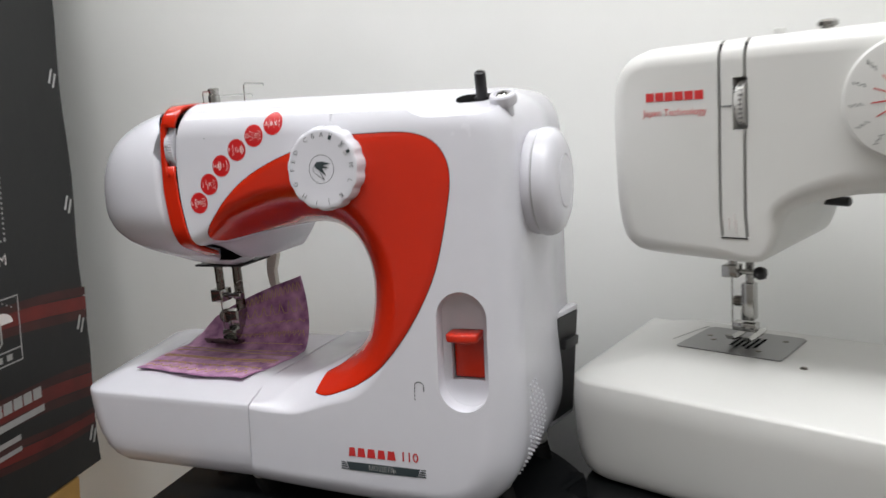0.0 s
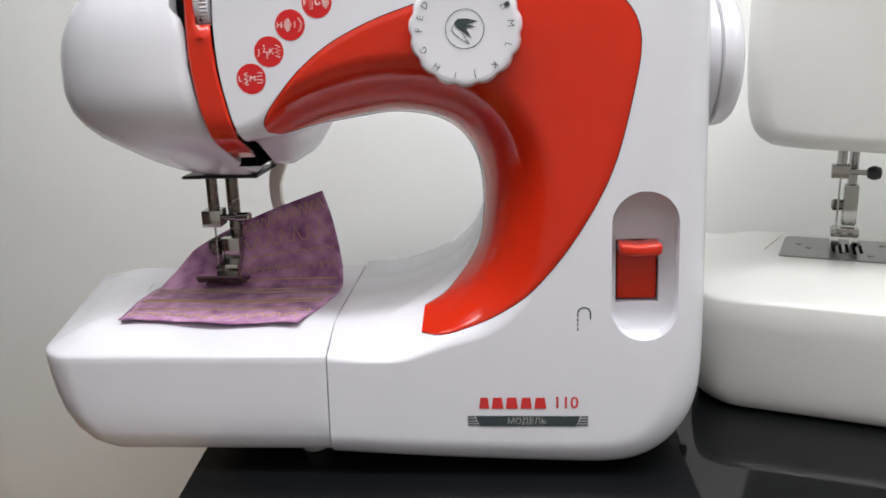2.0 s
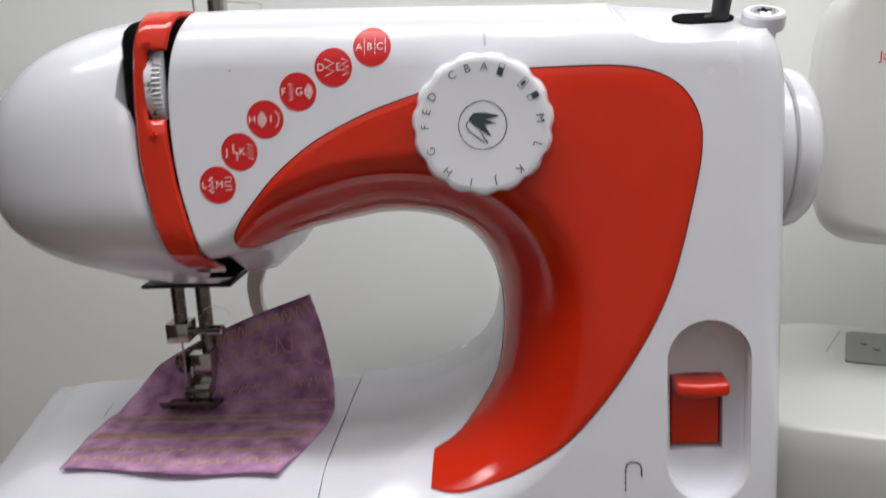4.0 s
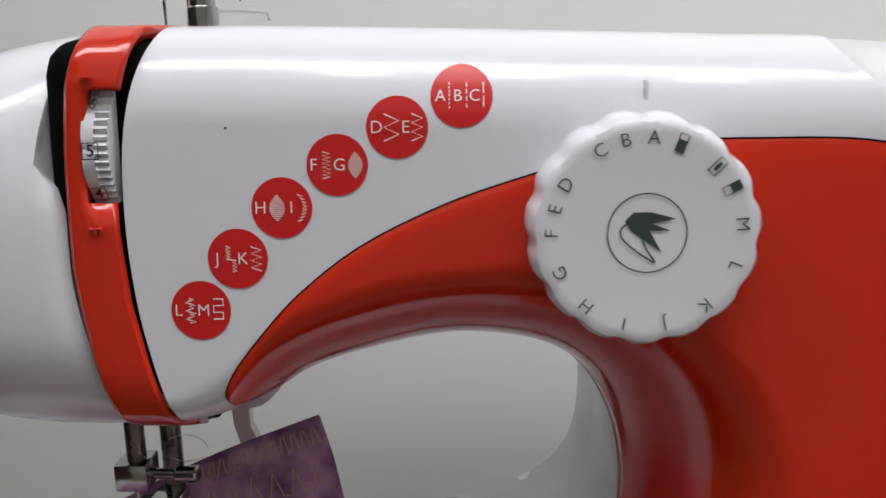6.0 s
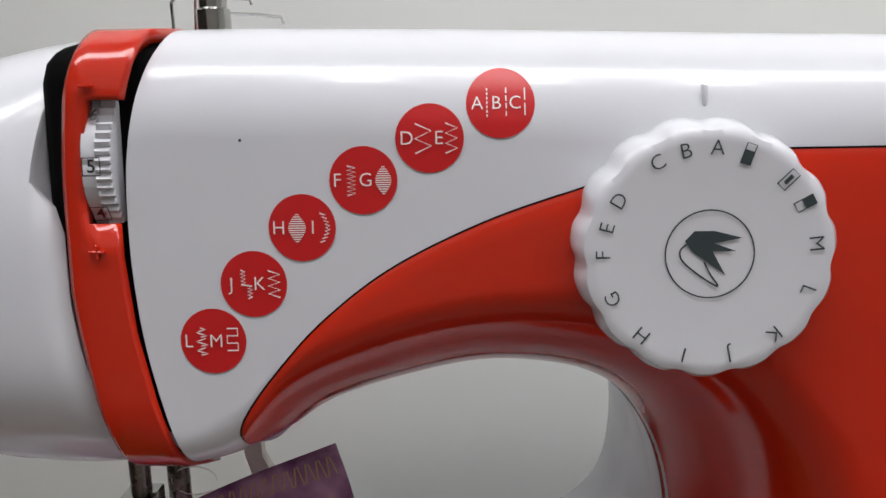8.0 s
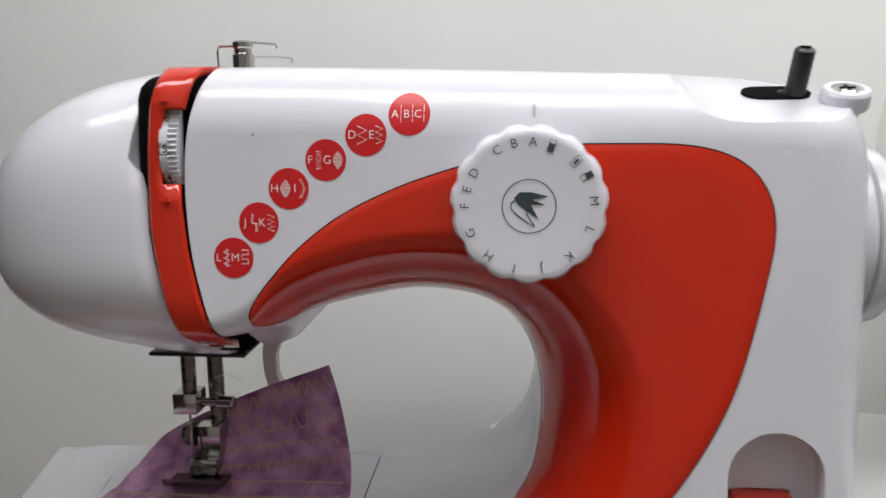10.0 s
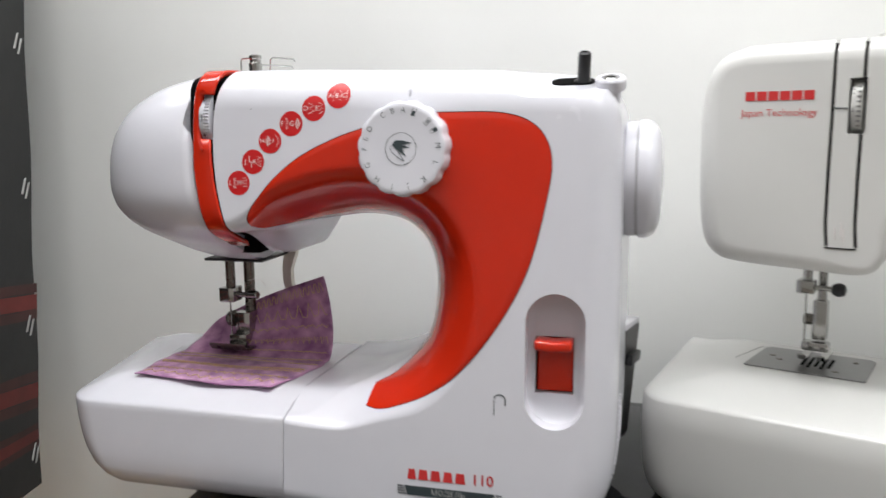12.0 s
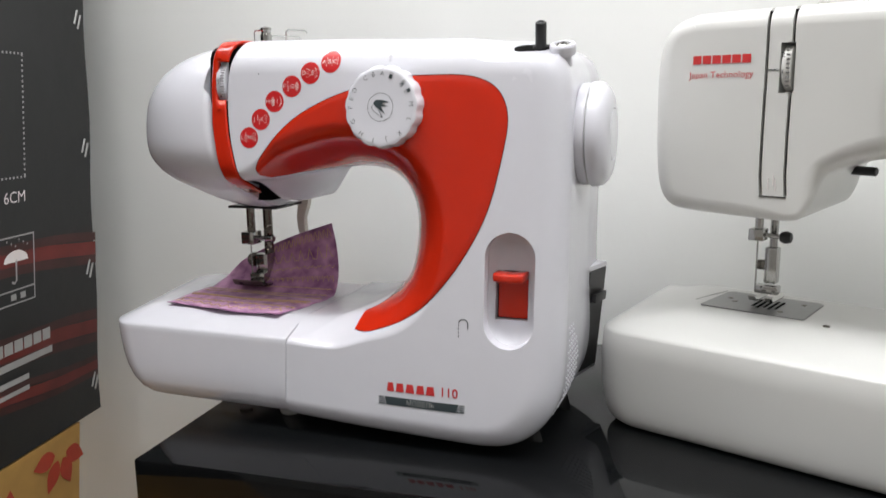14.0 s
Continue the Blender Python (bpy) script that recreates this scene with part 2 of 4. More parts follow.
BAND_RIGHT = [(0.16, -0.1260), (0.180, -0.1242), (0.186, -0.1243), (0.1934, -0.1255), (0.206, -0.1290), (0.225, -0.1332), (0.245, -0.1353), (0.263, -0.1353), (0.28, -0.1330), (0.298, -0.1283)]


def rounded(outline, depth, levels=12, jointed=False):
    """A slab with the closed outline rows (x, z, r), its front edge rounded by r, back to depth(x, z).
    A fourth value in a row draws the rounding out to that depth, as a flatter slope."""
    p = np.array(outline)
    deep = p[:, 3] if p.shape[1] > 3 else p[:, 2]
    power = 1 + 0.2 * np.clip((deep / p[:, 2] - 1) / 0.5, 0, 1)
    t = np.roll(p[:, :2], -1, 0) - np.roll(p[:, :2], 1, 0)
    if jointed:
        # the straight side that closes the outline stays upright while the edge rounds
        t[0], t[-1] = p[1, :2] - p[0, :2], p[-1, :2] - p[-2, :2]
        t[0, 1] = t[-1, 1] = 0
    t /= np.linalg.norm(t, axis=1)[:, None] + 1e-12
    inward = np.stack([-t[:, 1], t[:, 0]], 1)
    q = p[:, :2] + inward * (p[:, 2] + 0.0006)[:, None]
    loops = [[(u, 0.0, w) for u, w in q]]
    for k in range(levels):
        a = math.pi / 2 * k / (levels - 1)
        q = p[:, :2] + inward * (p[:, 2] * (1 - math.sin(a) ** power))[:, None]
        y = deep * (1 - np.maximum(math.cos(a), 0) ** power)
        loops.append([(u, v, w) for (u, w), v in zip(q, y)])
    d = [depth(u, w) for u, w in p[:, :2]]
    for y in (0.012, 0.02, 0.028, 0.036, 0.06, 0.09):
        loops.append([(u, max(y, r + 0.0004 + 0.01 * y), w) for (u, w), r in zip(p[:, :2], deep)])
    loops.append([(u, v - 0.008, w) for (u, w), v in zip(p[:, :2], d)])
    q = p[:, :2] + inward * 0.004
    loops.append([(u, v - 0.002, w) for (u, w), v in zip(q, d)])
    q = p[:, :2] + inward * 0.008
    loops.append([(u, v, w) for (u, w), v in zip(q, d)])
    bm = loft(loops)
    bmesh.ops.triangulate(bm, faces=[f for f in bm.faces if len(f.verts) > 4], ngon_method="EAR_CLIP")
    return bm


BODY_KEYS = [
    (-0.0800, 0.0035, 0.016), (-0.02, 0.0000, 0.017), (0.05, -0.0025, 0.018), (0.084, -0.0030, 0.020), (0.104, 0.0015, 0.022), (0.1195, 0.0125, 0.024),
    (0.1305, 0.030, 0.025), (0.1348, 0.054, 0.026), (0.1355, 0.10, 0.026), (0.1355, 0.16, 0.026), (0.1355, 0.22, 0.026), (0.1345, 0.255, 0.024),
    (0.130, 0.274, 0.022), (0.120, 0.2850, 0.022), (0.104, 0.2900, 0.024), (0.08, 0.2930, 0.0255), (0.03, 0.2945, 0.0255), (-0.04, 0.2968, 0.0255), (-0.085, 0.2980, 0.0255), (-0.110, 0.2985, 0.0255),
    (-0.1250, 0.2985, 0.0255), (-0.145, 0.2982, 0.0255), (-0.160, 0.2960, 0.018), (-0.170, 0.288, 0.008), (-0.174, 0.270, 0.004), (-0.175, 0.25, 0.003), (-0.175, 0.235, 0.003), (-0.173, 0.212, 0.004),
    (-0.166, 0.197, 0.006), (-0.152, 0.1895, 0.009), (-0.135, 0.1878, 0.010), (-0.1220, 0.1880, 0.011), (-0.1115, 0.1893, 0.014), (-0.101, 0.1900, 0.020), (-0.088, 0.1922, 0.028),
    (-0.067, 0.1948, 0.034), (-0.044, 0.1968, 0.037), (-0.020, 0.1935, 0.040), (-0.004, 0.1842, 0.042), (0.005, 0.171, 0.043), (0.0088, 0.155, 0.043), (0.0085, 0.137, 0.041),
    (0.0055, 0.120, 0.038), (-0.002, 0.1065, 0.033), (-0.014, 0.0960, 0.026), (-0.030, 0.0875, 0.016), (-0.048, 0.0815, 0.009), (-0.064, 0.0787, 0.006), (-0.0800, 0.078, 0.0045)]
# round the opening the edge runs back in a long slope
SLOPE = [(32, 0.014), (33, 0.030), (34, 0.053), (35, 0.068), (36, 0.076), (38, 0.076), (40, 0.066), (42, 0.062), (44, 0.056), (45, 0.046), (46, 0.026), (47, 0.010), (48, 0.0045)]
JOINT = [(0.33, -0.1180), (0.298, -0.1258), (0.2885, -0.1282), (0.278, -0.1303), (0.263, -0.1324), (0.242, -0.1324), (0.222, -0.1303), (0.2046, -0.1264), (0.1965, -0.1238), (0.1915, -0.1222), (0.186, -0.1200), (0.17, -0.1150)]


def body_outline():
    # the straight joint on the left is closed by its two end points
    keys = [(x, z, r, max(r, at(SLOPE, i)) if i > 31 else r) for i, (x, z, r) in enumerate(BODY_KEYS)]
    return [tuple(q) for q in spline(keys, 5)]


def pill(cx, cz, w, h, y0, y1, steps=14, taper=0.0):
    loops = []
    for y, g in ((y0, 0), (y1 - taper, 0), (y1 - taper * 0.3, taper * 0.7), (y1, taper * 2)) if taper else ((y0, 0), (y1, 0)):
        r, s = w / 2 - g, (h - w) / 2
        loops.append([(cx + r * math.cos(a), y, cz + (s if a < math.pi else -s) + r * math.sin(a)) for a in (2 * math.pi * (i + 0.5) / (2 * steps) for i in range(2 * steps))])
    return loft(loops)


def main_body():
    bm = rounded(body_outline(), lambda x, z: 0.150 + 0.02 * (1 - ease(0.05, 0.14, z)), jointed=True)
    joint = [(x, z) for z, x in spline(JOINT, 4)]
    bm = cut(bm, loft([[(x, y, z) for x, z in joint] + [(-0.25, y, 0.17), (-0.25, y, 0.33)] for y in (-0.05, 0.25)]))
    for v in bm.verts:
        # the underside of the head swells down towards the needle
        v.co.z -= 0.025 * ease(0.014, 0.080, v.co.y) * ease(-0.092, -0.116, v.co.x) * ease(0.230, 0.190, v.co.z)
        # the deck slopes to a crisp front edge
        if v.co.z < 0.10:
            v.co.z -= 0.0105 * (1 - ease(0.0, 0.032, v.co.y)) * ease(0.045, 0.075, v.co.z) * ease(0.0, -0.045, v.co.x)
    # lever recess and the sloping winding tray
    bm = cut(bm, pill(0.0985, 0.1165, 0.0365, 0.083, -0.05, 0.017, taper=0.006))
    bm = cut(bm, box(0.0846, 0.1086, 0.010, 0.0235, 0.0920, 0.1280))
    wall = [(0.150, 0.34), (0.150, 0.0), (0.086, 0.0), (0.076, 0.0008), (0.068, 0.0035), (0.061, 0.0085), (0.055, 0.0150), (0.049, 0.0215), (0.042, 0.0270), (0.034, 0.0310), (0.024, 0.0350), (0.014, 0.0400)]
    tray = loft([[(x, y, z if z > 0.3 else z + floor_) for x, z in wall] for y, floor_ in ((-0.03, 0.2646), (0.035, 0.2860), (0.10, 0.3075))])
    return cut(bm, tray)


shell = main_body()
from mathutils.bvhtree import BVHTree
SKIN = BVHTree.FromBMesh(shell)


def skin(x, z, lift=0.0003):
    """The front surface at (x, z), in the upright frame."""
    hit = SKIN.ray_cast(Vector((x, -0.2, z)), Vector((0, 1, 0)))[0]
    return (hit.y if hit else 0.03) - lift


def printed(bm, x, z, lift=0.0003, turn=0.0):
    """Lays flat lettering or shapes (in xy) on the front surface at (x, z)."""
    if turn:
        bm.transform(Matrix.Rotation(radians(turn), 4, "Z"))
    for v in bm.verts:
        u, w = v.co.x + x, v.co.y + z
        v.co = (u, skin(u, w, lift), w)
    bmesh.ops.recalc_face_normals(bm, faces=bm.faces)
    for f in bm.faces:
        if f.normal.y > 0:
            f.normal_flip()
    bm.transform(LEANS)
    return bm


body = part("body", shell, WHITE, machine, angle=40, m=LEANS)


def deck_block(right, left, depth, corner, slant, levels):
    """A flat-topped block drawn by level outlines: rows of (z, inset at the front, inset at the free left end)."""
    loops = []
    for z, i, e in levels:
        xl, r = left + e, max(0.004, corner - 0.5 * i)
        pts = [(right + (xl + r - right) * k / 6, i) for k in range(7)]
        pts += [(xl + r - r * math.sin(a), i + r - r * math.cos(a)) for a in (math.pi / 2 * k / 10 for k in range(1, 11))]
        back = depth - min(i, 0.02)
        pts += [(xl, i + r + (back - i - r) * k / 6) for k in range(1, 7)]
        pts += [(xl + (right - xl) * k / 4, back) for k in range(1, 5)]
        loops.append([(x - slant * y * ease(right - 0.03, left + 0.02, x), y, z) for x, y in pts])
    bm = loft(loops)
    bmesh.ops.triangulate(bm, faces=[f for f in bm.faces if len(f.verts) > 4], ngon_method="EAR_CLIP")
    return bm


def extension_table():
    levels = [(0.0055, 0.0160, 0.050), (0.0062, 0.0100, 0.040), (0.0085, 0.0055, 0.031), (0.0130, 0.0022, 0.0225), (0.0200, 0.0006, 0.0150), (0.0300, 0.0, 0.0088), (0.0400, 0.0, 0.0050), (0.0520, 0.0, 0.0020),
              (0.0620, 0.0, 0.0003), (0.0655, 0.0, 0.0), (0.0668, 0.0005, 0.0006), (0.0676, 0.0020, 0.0022), (0.0700, 0.0080, 0.0080), (0.0735, 0.0180, 0.0170), (0.0765, 0.0280, 0.0260), (0.0780, 0.0380, 0.0360), (0.0783, 0.0520, 0.0480), (0.0783, 0.0532, 0.0492)]
    return deck_block(-0.0806, -0.2530, 0.165, 0.020, 0.24, levels)


part("extension_table", extension_table(), WHITE, machine, "removable white plastic extension table", angle=40, m=LEANS)


def face_cover():
    """The domed end cover with its notch beside the tension dial."""
    def edge(z, y):
        base = at([(k, v - 0.0012) for k, v in BAND_LEFT], z)
        return base - 0.0016, 0.0075 * ease(0.2535, 0.2600, z)
    loops = []
    n = 72
    for s in (0.0, 0.03, 0.08, 0.16, 0.26, 0.36, 0.46, 0.56, 0.65, 0.74, 0.82, 0.88, 0.93, 0.965, 0.985, 0.996):
        e = (1 - s ** 2.3) ** 0.5
        if s == 0:
            e = 0.975
        cz, cy = 0.2305 - 0.004 * s, 0.072 - 0.012 * s
        hz, hy = 0.0685 * e, 0.072 * e
        loop = []
        for i in range(n):
            a = 2 * math.pi * i / n
            c, d = math.cos(a), math.sin(a)
            y = cy + hy * math.copysign(abs(c) ** 0.62, c)
            z = cz + hz * math.copysign(abs(d) ** 0.72, d)
            if d < 0:
                z += hz * abs(d) ** 0.72 * 0.24 * ease(0.095, 0.0, y) - 0.006 * abs(d) * ease(0.04, 0.09, y)
            x0, notch = edge(z, y)
            x = x0 + (-0.2445 - x0) * s
            loop.append((min(x, x0 - notch), y, z))
        loops.append(loop)
    return loft(loops)


part("face_cover", face_cover(), WHITE, machine, "domed white plastic end cover", angle=50, m=LEANS)


# Black filler inside the head: gives the gaps round the band their dark.
def dark_core():
    return join(box(-0.157, -0.124, 0.0045, 0.12, 0.205, 0.2955, 0.010), box(-0.144, -0.123, 0.012, 0.060, 0.193, 0.212, 0.004), box(-0.160, -0.127, 0.055, 0.108, 0.167, 0.206, 0.002))


part("black_filler", dark_core(), VOID, machine, m=LEANS)


def red_band():
    """Bent strip over the head, with the window of the tension dial."""
    path = [(0.085, 0.2975), (0.06, 0.2975), (0.04, 0.2975), (0.022, 0.2972)]
    path += [(0.0145 - 0.0145 * math.sin(a), 0.2825 + 0.0145 * math.cos(a)) for a in (math.pi / 2 * k / 7 for k in range(1, 8))]
    path += [(0.0, z) for z in (0.2815, 0.274, 0.266, 0.259, 0.252, 0.244, 0.235, 0.225, 0.216, 0.208)]
    path += [(0.0002, 0.2035), (0.0010, 0.199), (0.0022, 0.195), (0.0040, 0.1918), (0.0075, 0.1890), (0.0130, 0.1860), (0.0210, 0.1825), (0.0320, 0.1778)]
    bm = bmesh.new()
    rows = []
    for y, z in path:
        l, r = at(BAND_LEFT, z), at(BAND_RIGHT, z)
        rows.append([bm.verts.new((l + (r - l) * u, y + 0.0008, z)) for u in (0, 0.06, 0.22, 0.39, 0.60, 0.8, 0.94, 1)])
    for a, b in zip(rows, rows[1:]):
        for i in range(7):
            mid = (a[i].co.z + b[i].co.z) / 2
            if i >= 3 and 0.252 < mid < 0.2815 and a[i].co.y < 0.002:
                continue
            bm.faces.new((a[i], b[i], b[i + 1], a[i + 1]))
    for r in rows:
        for k in (0, 7):
            r[k].co.y += 0.0006
    bmesh.ops.recalc_face_normals(bm, faces=bm.faces)
    return bm


band = part("trim_band", red_band(), RED, machine, "glossy red plastic band over the head", m=LEANS)
thick = band.modifiers.new("thickness", "SOLIDIFY")
thick.thickness, thick.offset = 0.0035, 0.0
part("band_mark", box(-0.1417, -0.1383, -0.0020, -0.001, 0.2845, 0.2852, 0.0002, 1), RED, band, m=LEANS)
part("band_mark", join(box(-0.1418, -0.1382, -0.0020, -0.001, 0.2452, 0.2459, 0.0002, 1), box(-0.14035, -0.13965, -0.0020, -0.001, 0.2437, 0.2474, 0.0002, 1)), RED, band, m=LEANS)


def tension_dial():
    cx, cy, cz, r = -0.1386, 0.0185, 0.2665, 0.0208
    loops = []
    n = 124
    for x, ribbed in ((-0.1424, 0), (-0.1420, 0), (-0.1386, 0), (-0.1385, 1), (-0.1350, 1), (-0.1348, 1)):
        loop = []
        for i in range(n):
            a = 2 * math.pi * i / n
            rr = r - (0.0007 if x in (-0.1424, -0.1348) else 0)
            rr += (0.0006 * (1 if i % 2 else -1) if ribbed else -0.0007 * (1 - abs(math.cos(a * 5 + math.pi / 2)) ** 0.5))
            loop.append((x, cy - rr * math.cos(a), cz + rr * math.sin(a)))
        loops.append(loop)
    w = part("tension_dial", loft(loops), WHITE, machine, "ribbed white numbered thread tension dial", angle=25, m=LEANS)
    for txt, z, framed in (("6", 0.2775, False), ("5", 0.2662, True), ("4", 0.2550, True)):
        bm = words(txt, 0.0044, thin=-0.015)
        if framed:
            h = 0.0021
            bm = join(bm, strip([(-h, -h), (h, -h), (h, h), (-h, h), (-h, -h - 0.0002)], 0.0003))
        ang = math.asin((z - cz) / r)
        bm.transform(Matrix.Translation((cx - 0.0006, cy, cz)) @ Matrix.Rotation(-ang, 4, "X") @ Matrix.Translation((0, -r - 0.0009, 0)) @ Matrix.Rotation(radians(90), 4, "X"))
        part("number", bm, BLACK, w, m=LEANS)


tension_dial()


def red_panel():
    outer = spline([(-0.0262, 0.0765), (-0.016, 0.0768), (-0.004, 0.0800), (0.016, 0.0885), (0.038, 0.1045), (0.062, 0.1345), (0.081, 0.171), (0.092, 0.215), (0.0945, 0.238), (0.0895, 0.253),
                    (0.079, 0.2622), (0.062, 0.2668), (0.035, 0.2675), (0.012, 0.2668), (-0.010, 0.2625), (-0.027, 0.2580), (-0.048, 0.2508), (-0.070, 0.2400), (-0.087, 0.2270), (-0.0985, 0.2145), (-0.1056, 0.2050), (-0.1085, 0.1985), (-0.1078, 0.1935)], 6)
    rim = np.array([k[:2] for k in BODY_KEYS[32:46]][::-1])
    rim[0], rim[1] = (-0.0262, 0.0878), (-0.0135, 0.0945)
    rim = np.array(spline([tuple(q) for q in rim], 12))
    t = np.gradient(rim, axis=0)
    t /= np.linalg.norm(t, axis=1)[:, None]
    rim = rim + np.stack([t[:, 1], -t[:, 0]], 1) * 0.0014
    rim = rim[rim[:, 0] > -0.1045]
    run = np.concatenate([[0], np.cumsum(np.linalg.norm(np.diff(rim, axis=0), axis=1))])
    want = np.linspace(0, 1, len(outer)) ** 0.93 * run[-1]
    inner = [np.array((np.interp(w, run, rim[:, 0]), np.interp(w, run, rim[:, 1]))) for w in want]
    bm = bmesh.new()
    rows = []
    m = 36
    for o, i in zip(outer, inner):
        row = []
        for k in range(m + 1):
            v = (k / m) ** 0.8
            x, z = o + (i - o) * v
            lift = 0.0001 if k == 0 else 0.0004 if k == m else 0.0010
            row.append(bm.verts.new((x, skin(x, z, lift), z)))
        rows.append(row)
    for a, b in zip(rows, rows[1:]):
        for k in range(m):
            bm.faces.new((a[k], b[k], b[k + 1], a[k + 1]))
    bmesh.ops.recalc_face_normals(bm, faces=bm.faces)
    if sum(f.normal.y for f in bm.faces) > 0:
        bmesh.ops.reverse_faces(bm, faces=bm.faces)
    part("red_panel", bm, RED, machine, "glossy red plastic panel round the opening", angle=60, m=LEANS)
    rim = [(x, skin(x, z, 0.0001), z) for x, z in outer]
    part("panel_joint", tube(rim, 0.00024, 5), VOID, machine, m=LEANS)
    lip = [(x, skin(x, z, 0.0001), z) for x, z in inner]
    part("panel_joint", tube(lip, 0.0002, 5), VOID, machine, m=LEANS)


red_panel()


def pattern_dial():
    cx, cz, n = 0.0032, 0.2453, 180
    prof = [(0.0285, 0.008), (0.0297, 0.004), (0.0300, -0.003), (0.0292, -0.0085), (0.0280, -0.0103), (0.0262, -0.0108), (0.0250, -0.0107)]
    loops = []
    for k, (r, y) in enumerate(prof):
        amp = (0.0007, 0.0007, 0.0007, 0.0007, 0.0004, 0.0001, 0.0)[k]
        loops.append([(cx + (r - amp * (0.5 + 0.5 * math.cos(15 * a)) ** 2 * 1.6) * math.sin(a), y, cz + (r - amp * (0.5 + 0.5 * math.cos(15 * a)) ** 2 * 1.6) * math.cos(a)) for a in (2 * math.pi * i / n for i in range(n))])
    d = part("pattern_dial", loft(loops), WHITE, machine, "scalloped white stitch selector dial with grey letters", angle=40, m=LEANS)
    face = lambda bm: (bm.transform(LEANS @ Matrix.Translation((cx, -0.0110, cz)) @ Matrix.Rotation(radians(90), 4, "X")), bm)[1]
    for ch, ang in zip("ABCDEFGHIJKLM", (3, -14, -30, -59, -75, -90, -115, -141, -167, 168, 141, 111, 85)):
        bm = words(ch, 0.0049, thin=0.008)
        bm.transform(Matrix.Rotation(radians(-ang), 4, "Z") @ Matrix.Translation((0, 0.0236, 0)))
        part("letter", face(bm), INK, d)
    for ang, kind in ((20, 0), (46, 1), (62, 2)):
        a, b = 0.0011, 0.0023
        frame_ = strip([(-a, -b), (a, -b), (a, b), (-a, b), (-a, -b - 0.0002)], 0.00028)
        fill = [polygon([(-a, -b), (a, -b), (a, 0.0008), (-a, 0.0008)])] if kind == 0 else [strip([(0, -0.0012), (0, 0.0012)], 0.0009)] if kind == 1 else [polygon([(-a, -0.0004), (a, -0.0004), (a, b), (-a, b)])]
        bm = join(frame_, *fill)
        bm.transform(Matrix.Rotation(radians(-ang), 4, "Z") @ Matrix.Translation((0, 0.0236, 0)))
        part("buttonhole_mark", face(bm), INK, d)
    part("emblem_ring", face(ring(0.0099, 0.00034)), INK, d)
    dart = [(-0.0056, 0.0030), (-0.0035, 0.0052), (0.0010, 0.0052), (0.0072, 0.0036), (0.0010, 0.0024), (0.0060, 0.0006), (0.0006, 0.0006), (0.0036, -0.0048), (-0.0012, -0.0014), (-0.0040, 0.0006)]
    part("emblem", face(polygon(dart[::-1])), INK, d)
    loop = [(-0.0052, 0.0022), (-0.0066, 0.0008), (-0.0060, -0.0016), (-0.0020, -0.0050), (0.0020, -0.0074), (0.0002, -0.0046), (-0.0012, -0.0018)]
    part("emblem", face(strip([tuple(p) for p in spline(loop, 4)], 0.0004)), INK, d)


pattern_dial()
part("index_mark", box(0.0045, 0.0055, skin(0.005, 0.2800) - 0.0009, skin(0.005, 0.2800) + 0.002, 0.2775, 0.2825, 0.0003, 2), WHITE, machine, m=LEANS)


def zigzag(x, z, w, h, n, straight=False):
    return strip([(x + (w / 2 if i % 2 else -w / 2), z + h / 2 - h * i / n) for i in range(n + 1)], 0.00036)


def dashes(x, h, n, fill=0.6):
    return join(*[strip([(x, h / 2 - h * i / n), (x, h / 2 - h * (i + fill) / n)], 0.0003) for i in range(n)])


def fan(x, h, n, wide):
    """A lens of cross strokes."""
    return join(*[strip([(x - wide * math.sin(math.pi * (i + 0.5) / n) - 0.0002, h / 2 - h * (i + 0.5) / n), (x + wide * math.sin(math.pi * (i + 0.5) / n) + 0.0002, h / 2 - h * (i + 0.5) / n)], 0.00026) for i in range(n)])


def bowed(x, h, n, bow):
    return strip([(x + bow * math.cos(math.pi * (i / n - 0.5)) + (0.0005 if i % 2 else -0.0005), h / 2 - h * i / n) for i in range(n + 1)], 0.00034)


STICKERS = [(-0.0428, 0.2790, "ABC"), (-0.0596, 0.2712, "DE"), (-0.0755, 0.2616, "FG"), (-0.0905, 0.2505, "HI"), (-0.1028, 0.2370, "JK"), (-0.1134, 0.2230, "LM")]


